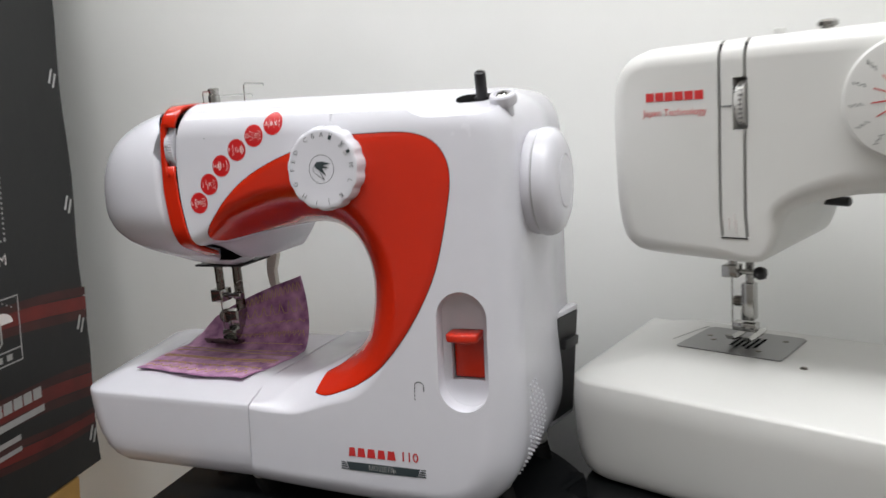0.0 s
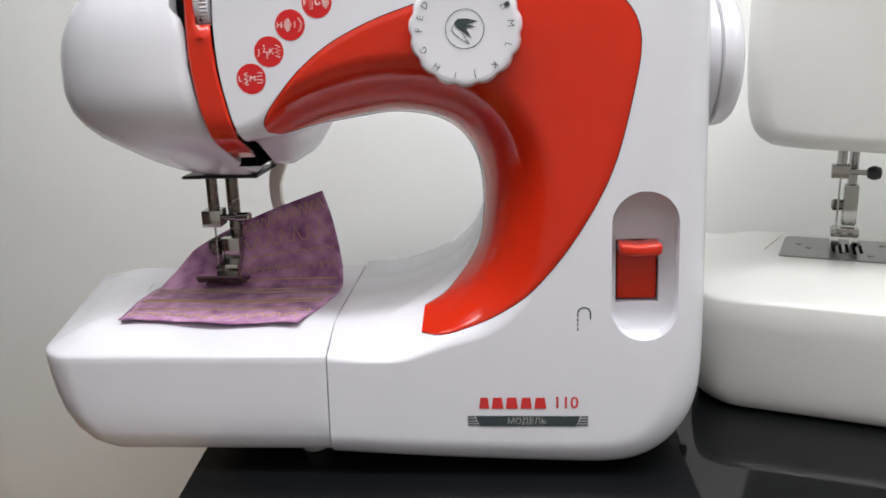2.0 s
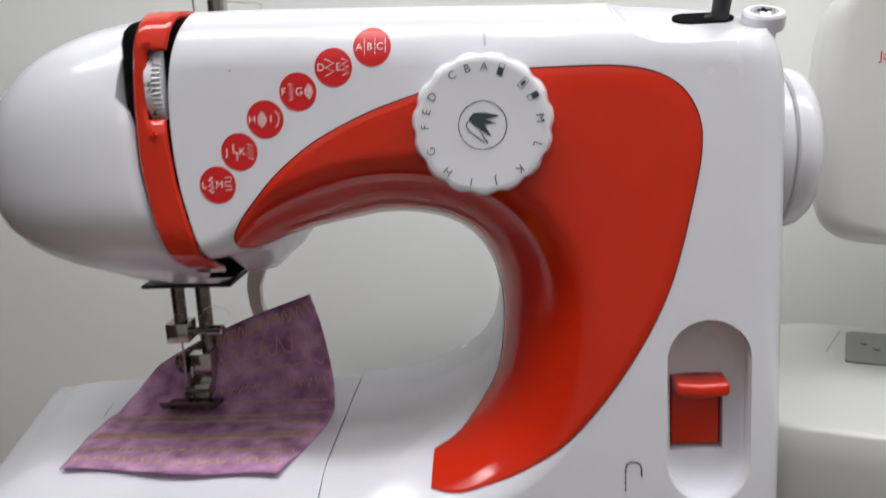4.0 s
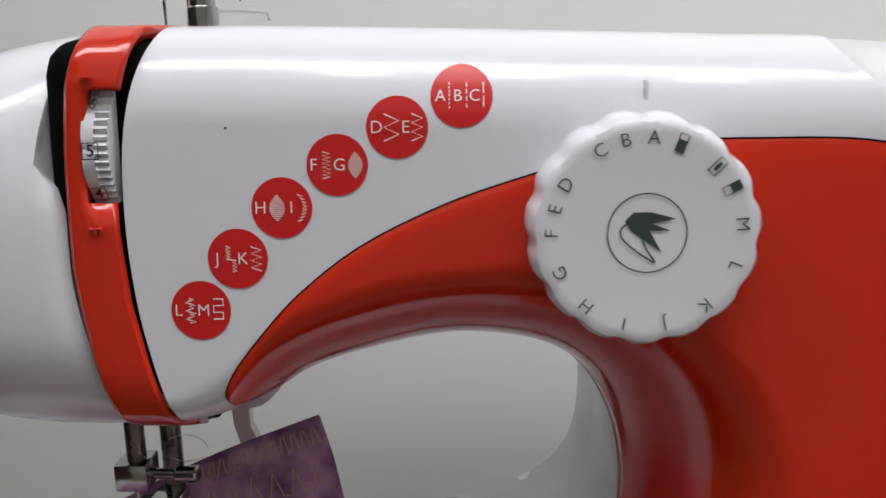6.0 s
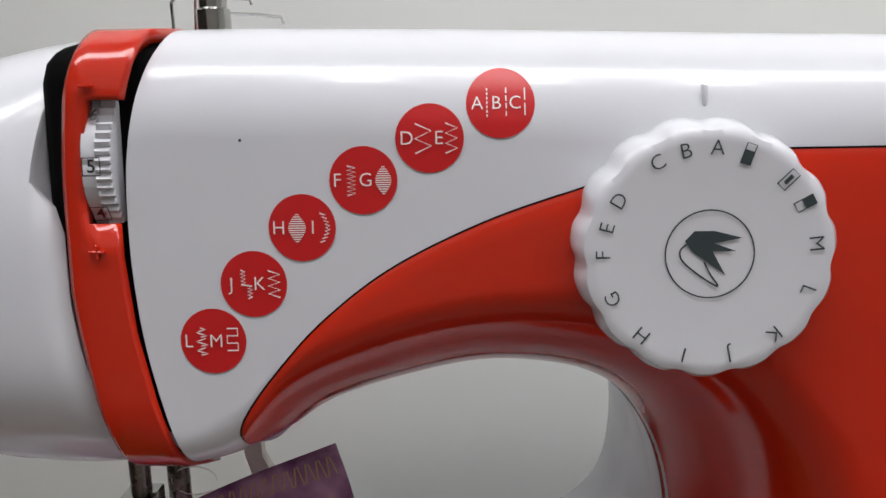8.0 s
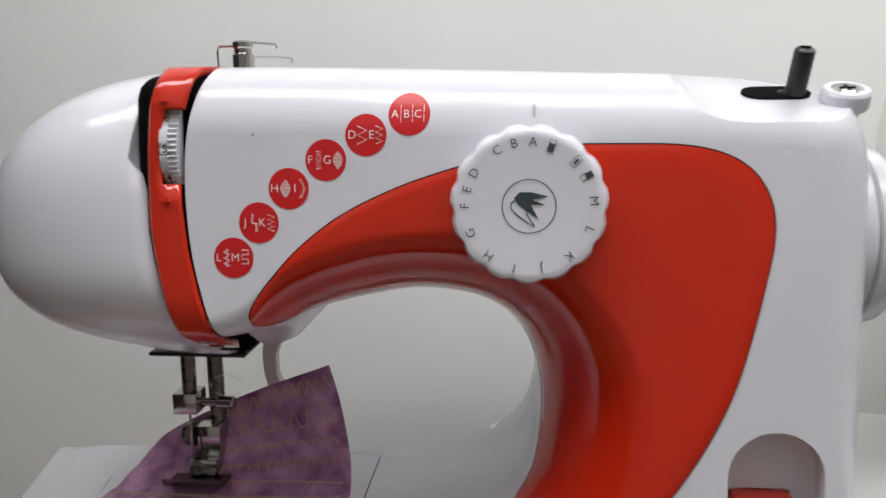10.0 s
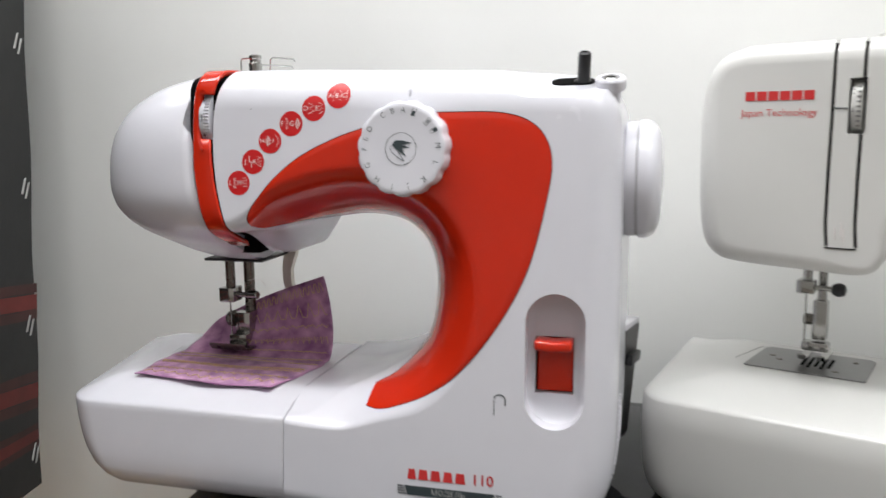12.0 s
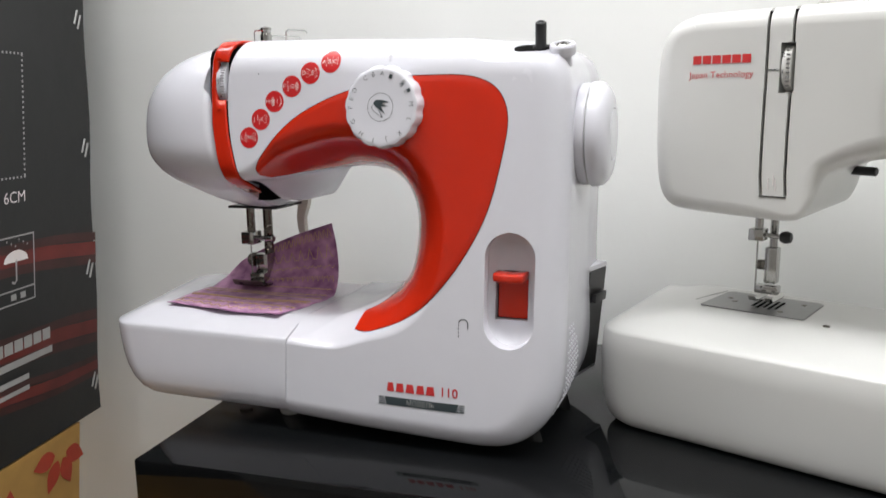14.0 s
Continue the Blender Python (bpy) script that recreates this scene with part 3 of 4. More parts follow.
def stitch_sticker(x, z, letters):
    r = 0.0081
    s = part("stitch_symbol", printed(loft([[(r * k / 6 * math.cos(2 * math.pi * i / 40), r * k / 6 * math.sin(2 * math.pi * i / 40), 0) for i in range(40)] for k in range(1, 7)], cap_last=False), x, z, 0.0002), REDPRINT, machine, "round red stitch symbol printed on the arm")
    def put(bm):
        part("stitch_mark", printed(bm, x, z, 0.0005), PALEINK, s)
    def letter(c, dx, size=0.0046):
        bm = words(c, size, thin=0.006)
        bm.transform(Matrix.Translation((dx, 0, 0)))
        put(bm)
    if letters == "ABC":
        for c, dx in (("A", -0.0055), ("B", -0.0010), ("C", 0.0034)):
            letter(c, dx, 0.0043)
        put(dashes(-0.0032, 0.0070, 7)), put(dashes(0.0013, 0.0070, 4, 0.7)), put(dashes(0.0057, 0.0070, 2, 0.8))
    elif letters == "DE":
        letter("D", -0.0054), letter("E", 0.0022)
        put(zigzag(-0.0015, 0, 0.0038, 0.0070, 4)), put(zigzag(0.0052, 0, 0.0028, 0.0070, 6))
    elif letters == "FG":
        letter("F", -0.0062), letter("G", 0.0006)
        put(zigzag(-0.0028, 0, 0.0020, 0.0070, 14)), put(fan(0.0048, 0.0068, 13, 0.0017))
    elif letters == "HI":
        letter("H", -0.0056), letter("I", 0.0026)
        put(fan(-0.0012, 0.0070, 13, 0.0019)), put(bowed(0.0048, 0.0070, 16, 0.0014))
    elif letters == "JK":
        letter("J", -0.0054), letter("K", 0.0014)
        put(strip([(-0.0030 + 0.0010 * (i % 2) + (0.0016 if i > 8 else 0), 0.0035 - 0.0070 * i / 16) for i in range(17)], 0.0004)), put(zigzag(0.0050, 0, 0.0028, 0.0066, 7))
    else:
        letter("L", -0.0060), letter("M", 0.0008)
        put(strip([(-0.0030 + (0, 0.0012, 0, -0.0010, 0.0002, 0.0016)[i % 6], 0.0034 - 0.0068 * i / 18) for i in range(19)], 0.00036))
        put(strip([(0.0035 + (0, 0.0026, 0.0026, 0)[i % 4], 0.0032 - 0.0064 * (i // 2) / 3.5) for i in range(8)], 0.00036))


for row in STICKERS:
    stitch_sticker(*row)


def front_prints():
    # the maker's name as plain blocks, the type number and the grey plate below
    for k, w in enumerate((0.0062, 0.0072, 0.0076, 0.0070, 0.0074)):
        x = 0.0066 + (0, 0.0071, 0.0150, 0.0234, 0.0312)[k]
        part("maker_name", printed(polygon([(0, -0.0033), (w * 0.92, -0.0033), (w * 0.80, 0.0033), (w * 0.12, 0.0033)]), x, 0.0390), REDINK, machine)
    part("type_number", printed(words("110", 0.0096, thin=-0.012), 0.0555, 0.0390), REDINK, machine)
    p = part("name_plate", printed(polygon([(0.0068, -0.0031), (0.0612, -0.0031), (0.0635, 0.0031), (0.0045, 0.0031)]), 0.0, 0.0283), INK, machine, "dark grey printed name plate")
    part("lettering", printed(words("МОДЕЛЬ", 0.0050), 0.0335, 0.0283, 0.0005), GREYINK, p)
    for side in (0, 1):
        for k in range(4):
            z = 0.0283 + 0.0025 - 0.0016 * k
            a, b = ((0.0, 0.0040 + 0.0008 * k) if side == 0 else (0.0640 - 0.0008 * k, 0.068))
            part("plate_line", printed(strip([(a, 0), (b, 0)], 0.0009), 0, z), INK, p)
    hook = [(-0.0035, -0.0070), (-0.0035, 0.0035), (-0.0028, 0.0052), (-0.0012, 0.0062), (0.0012, 0.0062), (0.0028, 0.0052), (0.0035, 0.0035), (0.0035, -0.0005)]
    part("stitch_length_mark", printed(join(strip(hook[1:], 0.0007), *[strip([(-0.0035, -0.007 + 0.0027 * i), (-0.0035, -0.0052 + 0.0027 * i)], 0.0007) for i in range(4)]), 0.0655, 0.0880), INK, machine)
    part("speck", printed(disc(0.0004, 10), -0.1045, 0.2715), INK, machine)


front_prints()


def reverse_lever():
    y = 0.0168
    part("lever_opening", box(0.0842, 0.1090, y + 0.0055, y + 0.0075, 0.0915, 0.1285), VOID, machine, m=LEANS)
    p = part("reverse_lever", box(0.0858, 0.1080, y + 0.0020, y + 0.006, 0.0930, 0.1265, 0.001), RED, machine, "red plastic reverse sewing lever", m=LEANS)
    # the lip dips in the middle, where the finger presses
    lip = box(0.0850, 0.1086, y - 0.0135, y + 0.004, 0.1220, 0.1285, 0.0022, 4)
    bmesh.ops.bisect_plane(lip, geom=lip.verts[:] + lip.edges[:] + lip.faces[:], plane_co=(0.0968, 0, 0), plane_no=(1, 0, 0))
    for v in lip.verts:
        v.co.z -= 0.0011 * (1 - min(1, abs(v.co.x - 0.0968) / 0.0115) ** 2)
    part("lever_lip", lip, RED, p, m=LEANS)


reverse_lever()


def top_fittings():
    # spool pin folded out of its slot, bobbin winder, thread guide
    a = part("pin_slot", pill(0, 0, 0.0150, 0.027, 0, 0.0016), VOID, machine)
    a.data.transform(Matrix.Translation((0.1025, 0.0600, 0.2926)) @ Matrix.Rotation(radians(18.3), 4, "X") @ Matrix.Rotation(radians(-90), 4, "X") @ Matrix.Rotation(radians(90), 4, "Y"))
    p = part("spool_pin", join(rod((0.1085, 0.060, 0.283), (0.1103, 0.052, 0.3095), 0.0040), turned([(0.0056, 0), (0.0056, 0.002), (0.0045, 0.003)], Matrix.Translation((0.1085, 0.060, 0.2905)))), BLACK, machine, "black plastic spool pin standing in its slot")
    part("pin_tip", rod((0.11028, 0.0521, 0.3093), (0.11035, 0.0520, 0.3102), 0.0020), VOID, p)
    tilt = Matrix.Translation((0.1262, 0.0530, 0.2845)) @ Matrix.Rotation(radians(20), 4, "X")
    w = part("bobbin_winder", turned([(0.0060, -0.006), (0.0062, 0.0018), (0.0086, 0.0022), (0.0092, 0.0034), (0.0092, 0.0086), (0.0084, 0.0098), (0.0060, 0.0099), (0.0056, 0.0084), (0.001, 0.0084)], tilt), WHITE, machine, "round white bobbin winder stop")
    screw = turned([(0.0046, 0.0082), (0.0046, 0.0094), (0.0036, 0.0101), (0.0006, 0.0102)], tilt, 24)
    part("screw", screw, CHROME, w)
    part("screw_slot", join(box(-0.0030, 0.0030, -0.0005, 0.0005, 0.0098, 0.0104), box(-0.0005, 0.0005, -0.0030, 0.0030, 0.0098, 0.0104)), VOID, w, m=tilt)
    g = part("thread_guide", join(turned([(0.0046, 0), (0.0046, 0.009), (0.0038, 0.0096), (0.0038, 0.0115), (0.0044, 0.0122), (0.0044, 0.0143), (0.003, 0.0150)], Matrix.Translation((-0.1195, 0.063, 0.3015)), 24)), CHROME, machine, "chromed thread guide post with bent wires")
    part("wire", tube([(-0.1195, 0.064, 0.3145), (-0.130, 0.064, 0.3142), (-0.1312, 0.064, 0.3125), (-0.1312, 0.064, 0.303)], 0.0005), CHROME, g)
    part("wire", tube([(-0.118, 0.070, 0.310), (-0.112, 0.085, 0.3105), (-0.1085, 0.098, 0.3105), (-0.108, 0.099, 0.3085)], 0.0005), CHROME, g)
    part("wire", tube([(-0.152, 0.147, 0.305), (-0.151, 0.147, 0.3205), (-0.149, 0.147, 0.3222), (-0.131, 0.148, 0.3205), (-0.1302, 0.148, 0.3185)], 0.0006), CHROME, machine)


top_fittings()


def hand_wheel():
    m = Matrix.Translation((0.1345, 0.083, 0.2300)) @ Matrix.Rotation(radians(90), 4, "Y") @ Matrix.Diagonal((1, 1, 0.88, 1))
    w = part("hand_wheel", turned([(0.0345, 0.0), (0.0368, 0.001), (0.0374, 0.003), (0.0374, 0.0080), (0.0368, 0.0087), (0.0368, 0.0095), (0.0384, 0.0103), (0.0384, 0.0150), (0.0374, 0.0190), (0.0345, 0.0228), (0.0300, 0.0252), (0.0250, 0.0264), (0.0195, 0.0268), (0.0192, 0.0260), (0.0186, 0.0260), (0.0182, 0.0270), (0.004, 0.0276)], m, 64), WHITE, machine, "round white plastic hand wheel", angle=28)
    part("wheel_gap", turned([(0.0362, 0.0086), (0.0370, 0.0088), (0.0370, 0.0094), (0.0362, 0.0096)], m, 64), GREYINK, w)


hand_wheel()


def side_fittings():
    flank = Matrix.Translation((0.134, 0.14, 0)) @ Matrix.Rotation(radians(-16), 4, "Z") @ Matrix.Translation((-0.134, -0.14, 0)) @ Matrix(((1, 0, 0.07, -0.0084), (0, 1, 0.06, -0.0072), (0, 0, 1, 0), (0, 0, 0, 1)))
    p = part("socket_plate", box(0.1290, 0.1400, 0.120, 0.158, 0.028, 0.121, 0.0012, 2), WHITE, machine, "white plate with black power socket and switch", m=flank)
    part("socket", box(0.1390, 0.1412, 0.124, 0.155, 0.032, 0.117, 0.0006, 1), BLACK, p, m=flank)
    part("power_switch", box(0.1405, 0.1462, 0.130, 0.150, 0.090, 0.098, 0.001, 2), BLACK, p, m=flank)
    # raised dimples of the vent field low on the side
    bm = bmesh.new()
    for i in range(7):
        for j in range(15):
            y, z = 0.034 + 0.0062 * i + (0.003 if j % 2 else 0), 0.020 + 0.0046 * j
            if y > 0.034 + 0.042 - 0.030 * ease(0.05, 0.095, z) and z > 0.05 or z > 0.086:
                continue
            h = SKIN.ray_cast(Vector((0.3, y, z)), Vector((-1, 0, 0)))[0]
            if h:
                bmesh.ops.create_icosphere(bm, subdivisions=1, radius=0.0013, matrix=Matrix.Translation(h))
    v = part("vent_dimples", bm, WHITE, machine, m=LEANS)
    tagged(v, kind="stuff")
    for x, y in ((-0.099, 0.038), (0.100, 0.065), (-0.099, 0.14), (0.105, 0.15)):
        part("rubber_foot", turned([(0.0075, 0), (0.0085, 0.0015), (0.0085, 0.014), (0.007, 0.0145)], Matrix.Translation((x, y, 0.0)), 24), CREAM, machine)
    part("screw_head", turned([(0.005, 0), (0.006, 0.002), (0.006, 0.012)], Matrix.Translation((-0.165, 0.06, 0.0105)), 16), WHITE, machine)


side_fittings()


def needle_unit():
    # two bars, needle clamp with screw, needle, presser foot with its screw
    top = part("needle_plate_cover", box(-0.189, -0.138, 0.094, 0.140, 0.1630, 0.1650, 0.0006, 1), BLACK, machine)
    n = part("needle_bar", rod((-0.1745, 0.108, 0.131), (-0.1745, 0.108, 0.175), 0.0038), DARKSTEEL, machine, "steel needle bar")
    part("needle_clamp", box(-0.1815, -0.1685, 0.101, 0.115, 0.1285, 0.1400, 0.0008, 2), CHROME, n)
    part("clamp_screw", join(rod((-0.170, 0.106, 0.1345), (-0.158, 0.105, 0.1345), 0.0022), rod((-0.158, 0.105, 0.1345), (-0.1485, 0.1040, 0.1350), 0.0034, 16)), CHROME, n)
    part("needle", rod((-0.1745, 0.106, 0.096), (-0.1745, 0.106, 0.130), 0.0006), CHROME, n)
    b = part("presser_bar", rod((-0.1655, 0.122, 0.108), (-0.1655, 0.122, 0.175), 0.0043), DARKSTEEL, machine, "steel presser bar")
    part("foot_holder", box(-0.1735, -0.1605, 0.110, 0.125, 0.101, 0.1185, 0.0012, 2), CHROME, b)
    part("thumb_screw", turned([(0.0056, 0), (0.0066, 0.0006), (0.0066, 0.0038), (0.0056, 0.0044)], Matrix.Translation((-0.1795, 0.116, 0.1115)) @ Matrix.Rotation(radians(75), 4, "Y") @ Matrix.Rotation(radians(25), 4, "X"), 24), DARKSTEEL, b)
    part("foot_ankle", box(-0.1765, -0.1610, 0.104, 0.119, 0.0925, 0.1015, 0.0014, 2), CHROME, b)
    sole = []
    for y, z in ((0.089, 0.0965), (0.092, 0.0925), (0.096, 0.0910), (0.110, 0.0905), (0.124, 0.0910), (0.128, 0.0935)):
        sole.append([(-0.1850, y, z), (-0.1545, y, z), (-0.1545, y, z + 0.0015), (-0.1850, y, z + 0.0015)])
    part("presser_foot", loft(sole), DARKSTEEL, b, "bright steel presser foot on the cloth")
    part("foot_lifter", loft([[(x - w, y - 0.003, z), (x + w, y - 0.003, z), (x + w, y + 0.003, z), (x - w, y + 0.003, z)] for x, y, z, w in ((-0.135, 0.142, 0.178, 0.006), (-0.137, 0.142, 0.163, 0.0052), (-0.1405, 0.142, 0.150, 0.0040), (-0.1405, 0.143, 0.138, 0.0036), (-0.137, 0.145, 0.126, 0.0045), (-0.131, 0.147, 0.118, 0.005))]), LEVERM, machine, "ivory plastic presser lifter behind the needle")
    part("thread_loop", tube([(-0.166 + 0.009 * math.cos(a) + 0.008, 0.118, 0.139 + 0.006 * math.sin(a)) for a in (2 * math.pi * i / 16 for i in range(15))], 0.0002, 4), PALEINK, machine)


needle_unit()


def cloth():
    """A stitched sample, flat under the foot and bent up behind it."""
    nu, nv = 36, 40
    front = lambda u: Vector((-0.2145 + 0.112 * u, 0.034 - 0.006 * u + 0.002 * math.sin(9 * u), 0.0866 + 0.0010 * math.sin(14 * u + 1) * (1 - 0.3 * u)))
    def place(u, v):
        mid = Vector((-0.217 + 0.129 * u, 0.092 + 0.004 * u, 0.0868))
        back = Vector((-0.199 + 0.094 * u, 0.122 + 0.012 * u, 0.106 + 0.041 * u ** 0.8))
        a = front(u)
        p = a * (1 - v) ** 2 + (mid * 2 - (a + back) * 0.5 + Vector((0, 0.006, -0.004))) * 2 * v * (1 - v) + back * v * v
        p.z = max(p.z, 0.0862) + 0.0006 * math.sin(30 * v + 6 * u) * (0.4 + 0.6 * u)
        return p
    bm = bmesh.new()
    grid = [[bm.verts.new(place(i / nu, j / nv)) for i in range(nu + 1)] for j in range(nv + 1)]
    for j in range(nv):
        for i in range(nu):
            bm.faces.new((grid[j][i], grid[j][i + 1], grid[j + 1][i + 1], grid[j + 1][i]))
    t = thing("cloth_sample", (-0.155, 0.08, 0.086), "purple cotton sample with ochre test stitches under the foot", "cloth")
    c = part("cloth", bm, CLOTH, t, angle=80)
    mod = c.modifiers.new("thickness", "SOLIDIFY")
    mod.thickness, mod.offset = 0.0008, 0.0
    rng = random.Random(5)
    def seam(v0, amp, n, shape, u0=0.03, u1=0.97):
        pts = []
        for i in range(n + 1):
            u = u0 + (u1 - u0) * i / n
            v = v0 + amp * shape[i % len(shape)] + rng.uniform(-0.002, 0.002)
            p, q, r = place(u, v), place(min(1, u + 0.01), v), place(u, min(1, v + 0.01))
            nrm = (q - p).cross(r - p).normalized()
            pts.append(p + nrm * 0.0007)
        part("seam", tube(pts, 0.00036, 4), THREAD, t)
    seam(0.955, 0.022, 60, (-1, -1, 1, 1), 0.30)
    seam(0.86, 0.035, 40, (-1, -1, 1, 0, -1), 0.30)
    seam(0.76, 0.012, 44, (0, 1, 0, -1, 0.4), 0.34)
    seam(0.67, 0.020, 60, (-1, 1, 0, 1), 0.34)
    seam(0.58, 0.008, 40, (0, 1), 0.36)
    seam(0.47, 0.010, 56, (0, 1))
    seam(0.40, 0.006, 30, (0, 1))
    seam(0.27, 0.012, 110, (-1, 1))
    seam(0.24, 0.005, 40, (0, 1))
    seam(0.14, 0.014, 64, (-1, 1, 0, 1))
    seam(0.07, 0.014, 44, (-1, 1, 1, -1))


cloth()

# ---- cream sewing machine ----
JAN = Matrix.Translation((0.168, 0.103, 0.0)) @ Matrix.Rotation(radians(-19.5), 4, "Z")
JHEAD, JNEEDLE, JPLATE = (JAN @ Matrix.Translation(o) for o in ((-0.007, 0.018, 0.0), (-0.002, 0.012, 0.003), (0.002, 0.003, 0.0035)))
second = thing("sewing_machine", tuple(JAN @ Vector((0.18, 0.09, 0))), "cream white plastic sewing machine with red lettering", "sewing machine")


def soft(outline, y0, depth, levels=6):
    bm = rounded(outline, lambda x, z: depth, levels)
    bm.transform(Matrix.Translation((0, y0, 0)))
    return bm


def cream_machine():
    levels = [(0.0018, 0.0070, 0.0200), (0.0026, 0.0035, 0.0150), (0.0050, 0.0016, 0.0100), (0.0095, 0.0006, 0.0060), (0.0160, 0.0, 0.0032), (0.0260, 0.0, 0.0014), (0.0400, 0.0, 0.0004), (0.0580, 0.0, 0.0),
              (0.0755, 0.0006, 0.0012), (0.0772, 0.0016, 0.0024), (0.0783, 0.0036, 0.0046), (0.0798, 0.0120, 0.0120), (0.0822, 0.0260, 0.0230), (0.0846, 0.0400, 0.0350), (0.0862, 0.0540, 0.0450), (0.0867, 0.0680, 0.0540), (0.0867, 0.0692, 0.0552)]
    bm = deck_block(0.343, -0.0215, 0.178, 0.024, 0.10, levels)
    bm.transform(Matrix.Translation((0, -0.013, 0)))
    part("base", bm, CREAM, second, m=JAN, angle=40)
    head = [(0.36, 0.317, 0.014), (0.20, 0.317, 0.014), (0.06, 0.3165, 0.013), (0.036, 0.3145, 0.012), (0.022, 0.3075, 0.011), (0.0135, 0.294, 0.012), (0.010, 0.274, 0.014), (0.009, 0.25, 0.016), (0.010, 0.21, 0.016),
            (0.014, 0.186, 0.015), (0.023, 0.174, 0.014), (0.04, 0.170, 0.012), (0.09, 0.168, 0.010), (0.113, 0.168, 0.006), (0.124, 0.172, 0.005), (0.130, 0.183, 0.006), (0.134, 0.197, 0.010), (0.143, 0.206, 0.012),
            (0.175, 0.214, 0.016), (0.22, 0.215, 0.018), (0.262, 0.213, 0.018), (0.278, 0.200, 0.018), (0.283, 0.17, 0.018), (0.283, 0.10, 0.018), (0.286, 0.086, 0.012), (0.292, 0.07, 0.008), (0.343, 0.07, 0.008), (0.36, 0.16, 0.014)]
    bm = soft([tuple(q) for q in spline(head, 5, True)], 0.010, 0.135)
    # seams of the thread path
    for u in (0.0945, 0.1115):
        pts = [(u, 0.322), (u, 0.27), (u - 0.0004, 0.23), (u - 0.0002, 0.20), (u + 0.001, 0.186)]
        tool = loft([[(x - 0.0011, -0.03, z), (x + 0.0011, -0.03, z), (x + 0.0011, 0.05 if z > 0.31 else 0.022, z), (x - 0.0011, 0.05 if z > 0.31 else 0.022, z)] for x, z in pts])
        bm = cut(bm, tool)
    bm = cut(bm, box(0.1035, 0.1135, -0.03, 0.026, 0.258, 0.292))
    part("head", bm, CREAM, second, m=JHEAD, angle=40)
    part("seam_shadow_lining", join(box(0.0930, 0.0960, 0.0150, 0.024, 0.186, 0.314), box(0.1100, 0.1130, 0.0150, 0.024, 0.186, 0.257), box(0.1100, 0.1130, 0.0150, 0.024, 0.2925, 0.314)), VOID, second, m=JHEAD)
    # grey backing: the slot's shade is put into its colour
    part("dial_well_shade", box(0.1025, 0.1145, 0.0262, 0.0275, 0.257, 0.293), PLATE, second, m=JHEAD)
    # thin black line across the seam ends, drawn for the dark recess step
    part("seam_end_line", box(0.0945, 0.1130, 0.0094, 0.012, 0.1850, 0.1858), VOID, second, m=JHEAD)
    d = part("tension_dial", turned([(0.0145, -0.0030), (0.0155, -0.0026), (0.0155, 0.0026), (0.0145, 0.0030)], Matrix.Translation((0.1080, 0.0225, 0.275)) @ Matrix.Rotation(radians(90), 4, "Y"), 48), CREAM, second, "small ribbed cream tension dial", m=JHEAD)
    for k in range(9):
        part("rib", box(0.1085, 0.1108, 0.0066, 0.0085, 0.262 + 0.003 * k, 0.2632 + 0.003 * k, 0.0002, 1), PLATE, d, m=JHEAD)
    for txt, z in (("2", 0.2835), ("1", 0.2725)):
        bm = words(txt, 0.0050)
        bm.transform(Matrix.Translation((0.1064, 0.0071, z)) @ Matrix.Rotation(radians(90), 4, "X"))
        part("number", bm, INK, d, m=JHEAD)
    part("index_line", box(0.0955, 0.1033, 0.0095, 0.0102, 0.2735, 0.2741), INK, second, m=JHEAD)
    # the maker's name as plain red blocks over the small line of words
    for k in range(6):
        x = 0.0415 + 0.0072 * k
        part("maker_name", polygon([(x, 0.2795), (x + 0.0062, 0.2795), (x + 0.0062, 0.2855), (x, 0.2855)]), REDINK, second, m=JHEAD @ Matrix.Translation((0, 0.0096, 0)) @ Matrix.Rotation(radians(90), 4, "X"))
    bm = words("Japan Technology", 0.0066)
    bm.transform(Matrix.Translation((0.0625, 0.0096, 0.2715)) @ Matrix.Rotation(radians(90), 4, "X"))
    part("lettering", bm, REDINK, second, m=JHEAD)
    part("threading_mark", join(*[box(0.1035 + dx, 0.1040 + dx, 0.0090, 0.0102, 0.1905 + dz, 0.1990 + dz, 0.0002, 1) for dx, dz in ((-0.0035, 0), (0.0, 0.003), (0.0015, -0.001))]), PALEINK, second, m=JHEAD)
    # stitch dial at the end of the arm
    c = Matrix.Translation((0.208, 0.0105, 0.273)) @ Matrix.Rotation(radians(90), 4, "X")
    sd = part("stitch_dial", turned([(0.036, -0.004), (0.036, 0.008), (0.034, 0.0105), (0.030, 0.0112), (0.004, 0.0112)], c, 56), CREAM, second, "round cream stitch dial with black and red marks", m=JHEAD)
    for k in range(14):
        a = 2 * math.pi * k / 14 + 0.1
        bm = join(*[strip([(0.020 + 0.0015 * j, -0.0009 if j % 2 else 0.0009) for j in range(6)], 0.0005)])
        bm.transform(c @ Matrix.Rotation(a, 4, "Z") @ Matrix.Translation((0.0035, 0, 0.0115)))
        part("stitch_mark", bm, INK, sd, m=JHEAD)
        bm = strip([(0.010, 0), (0.019, 0)], 0.0007)
        bm.transform(c @ Matrix.Rotation(a, 4, "Z") @ Matrix.Translation((0, 0, 0.0115)))
        part("stitch_mark", bm, REDINK, sd, m=JHEAD)
    # needle unit
    part("bar_cover", box(0.060, 0.088, 0.070, 0.112, 0.1655, 0.1685, 0.0006, 1), PLATE, second, m=JNEEDLE)
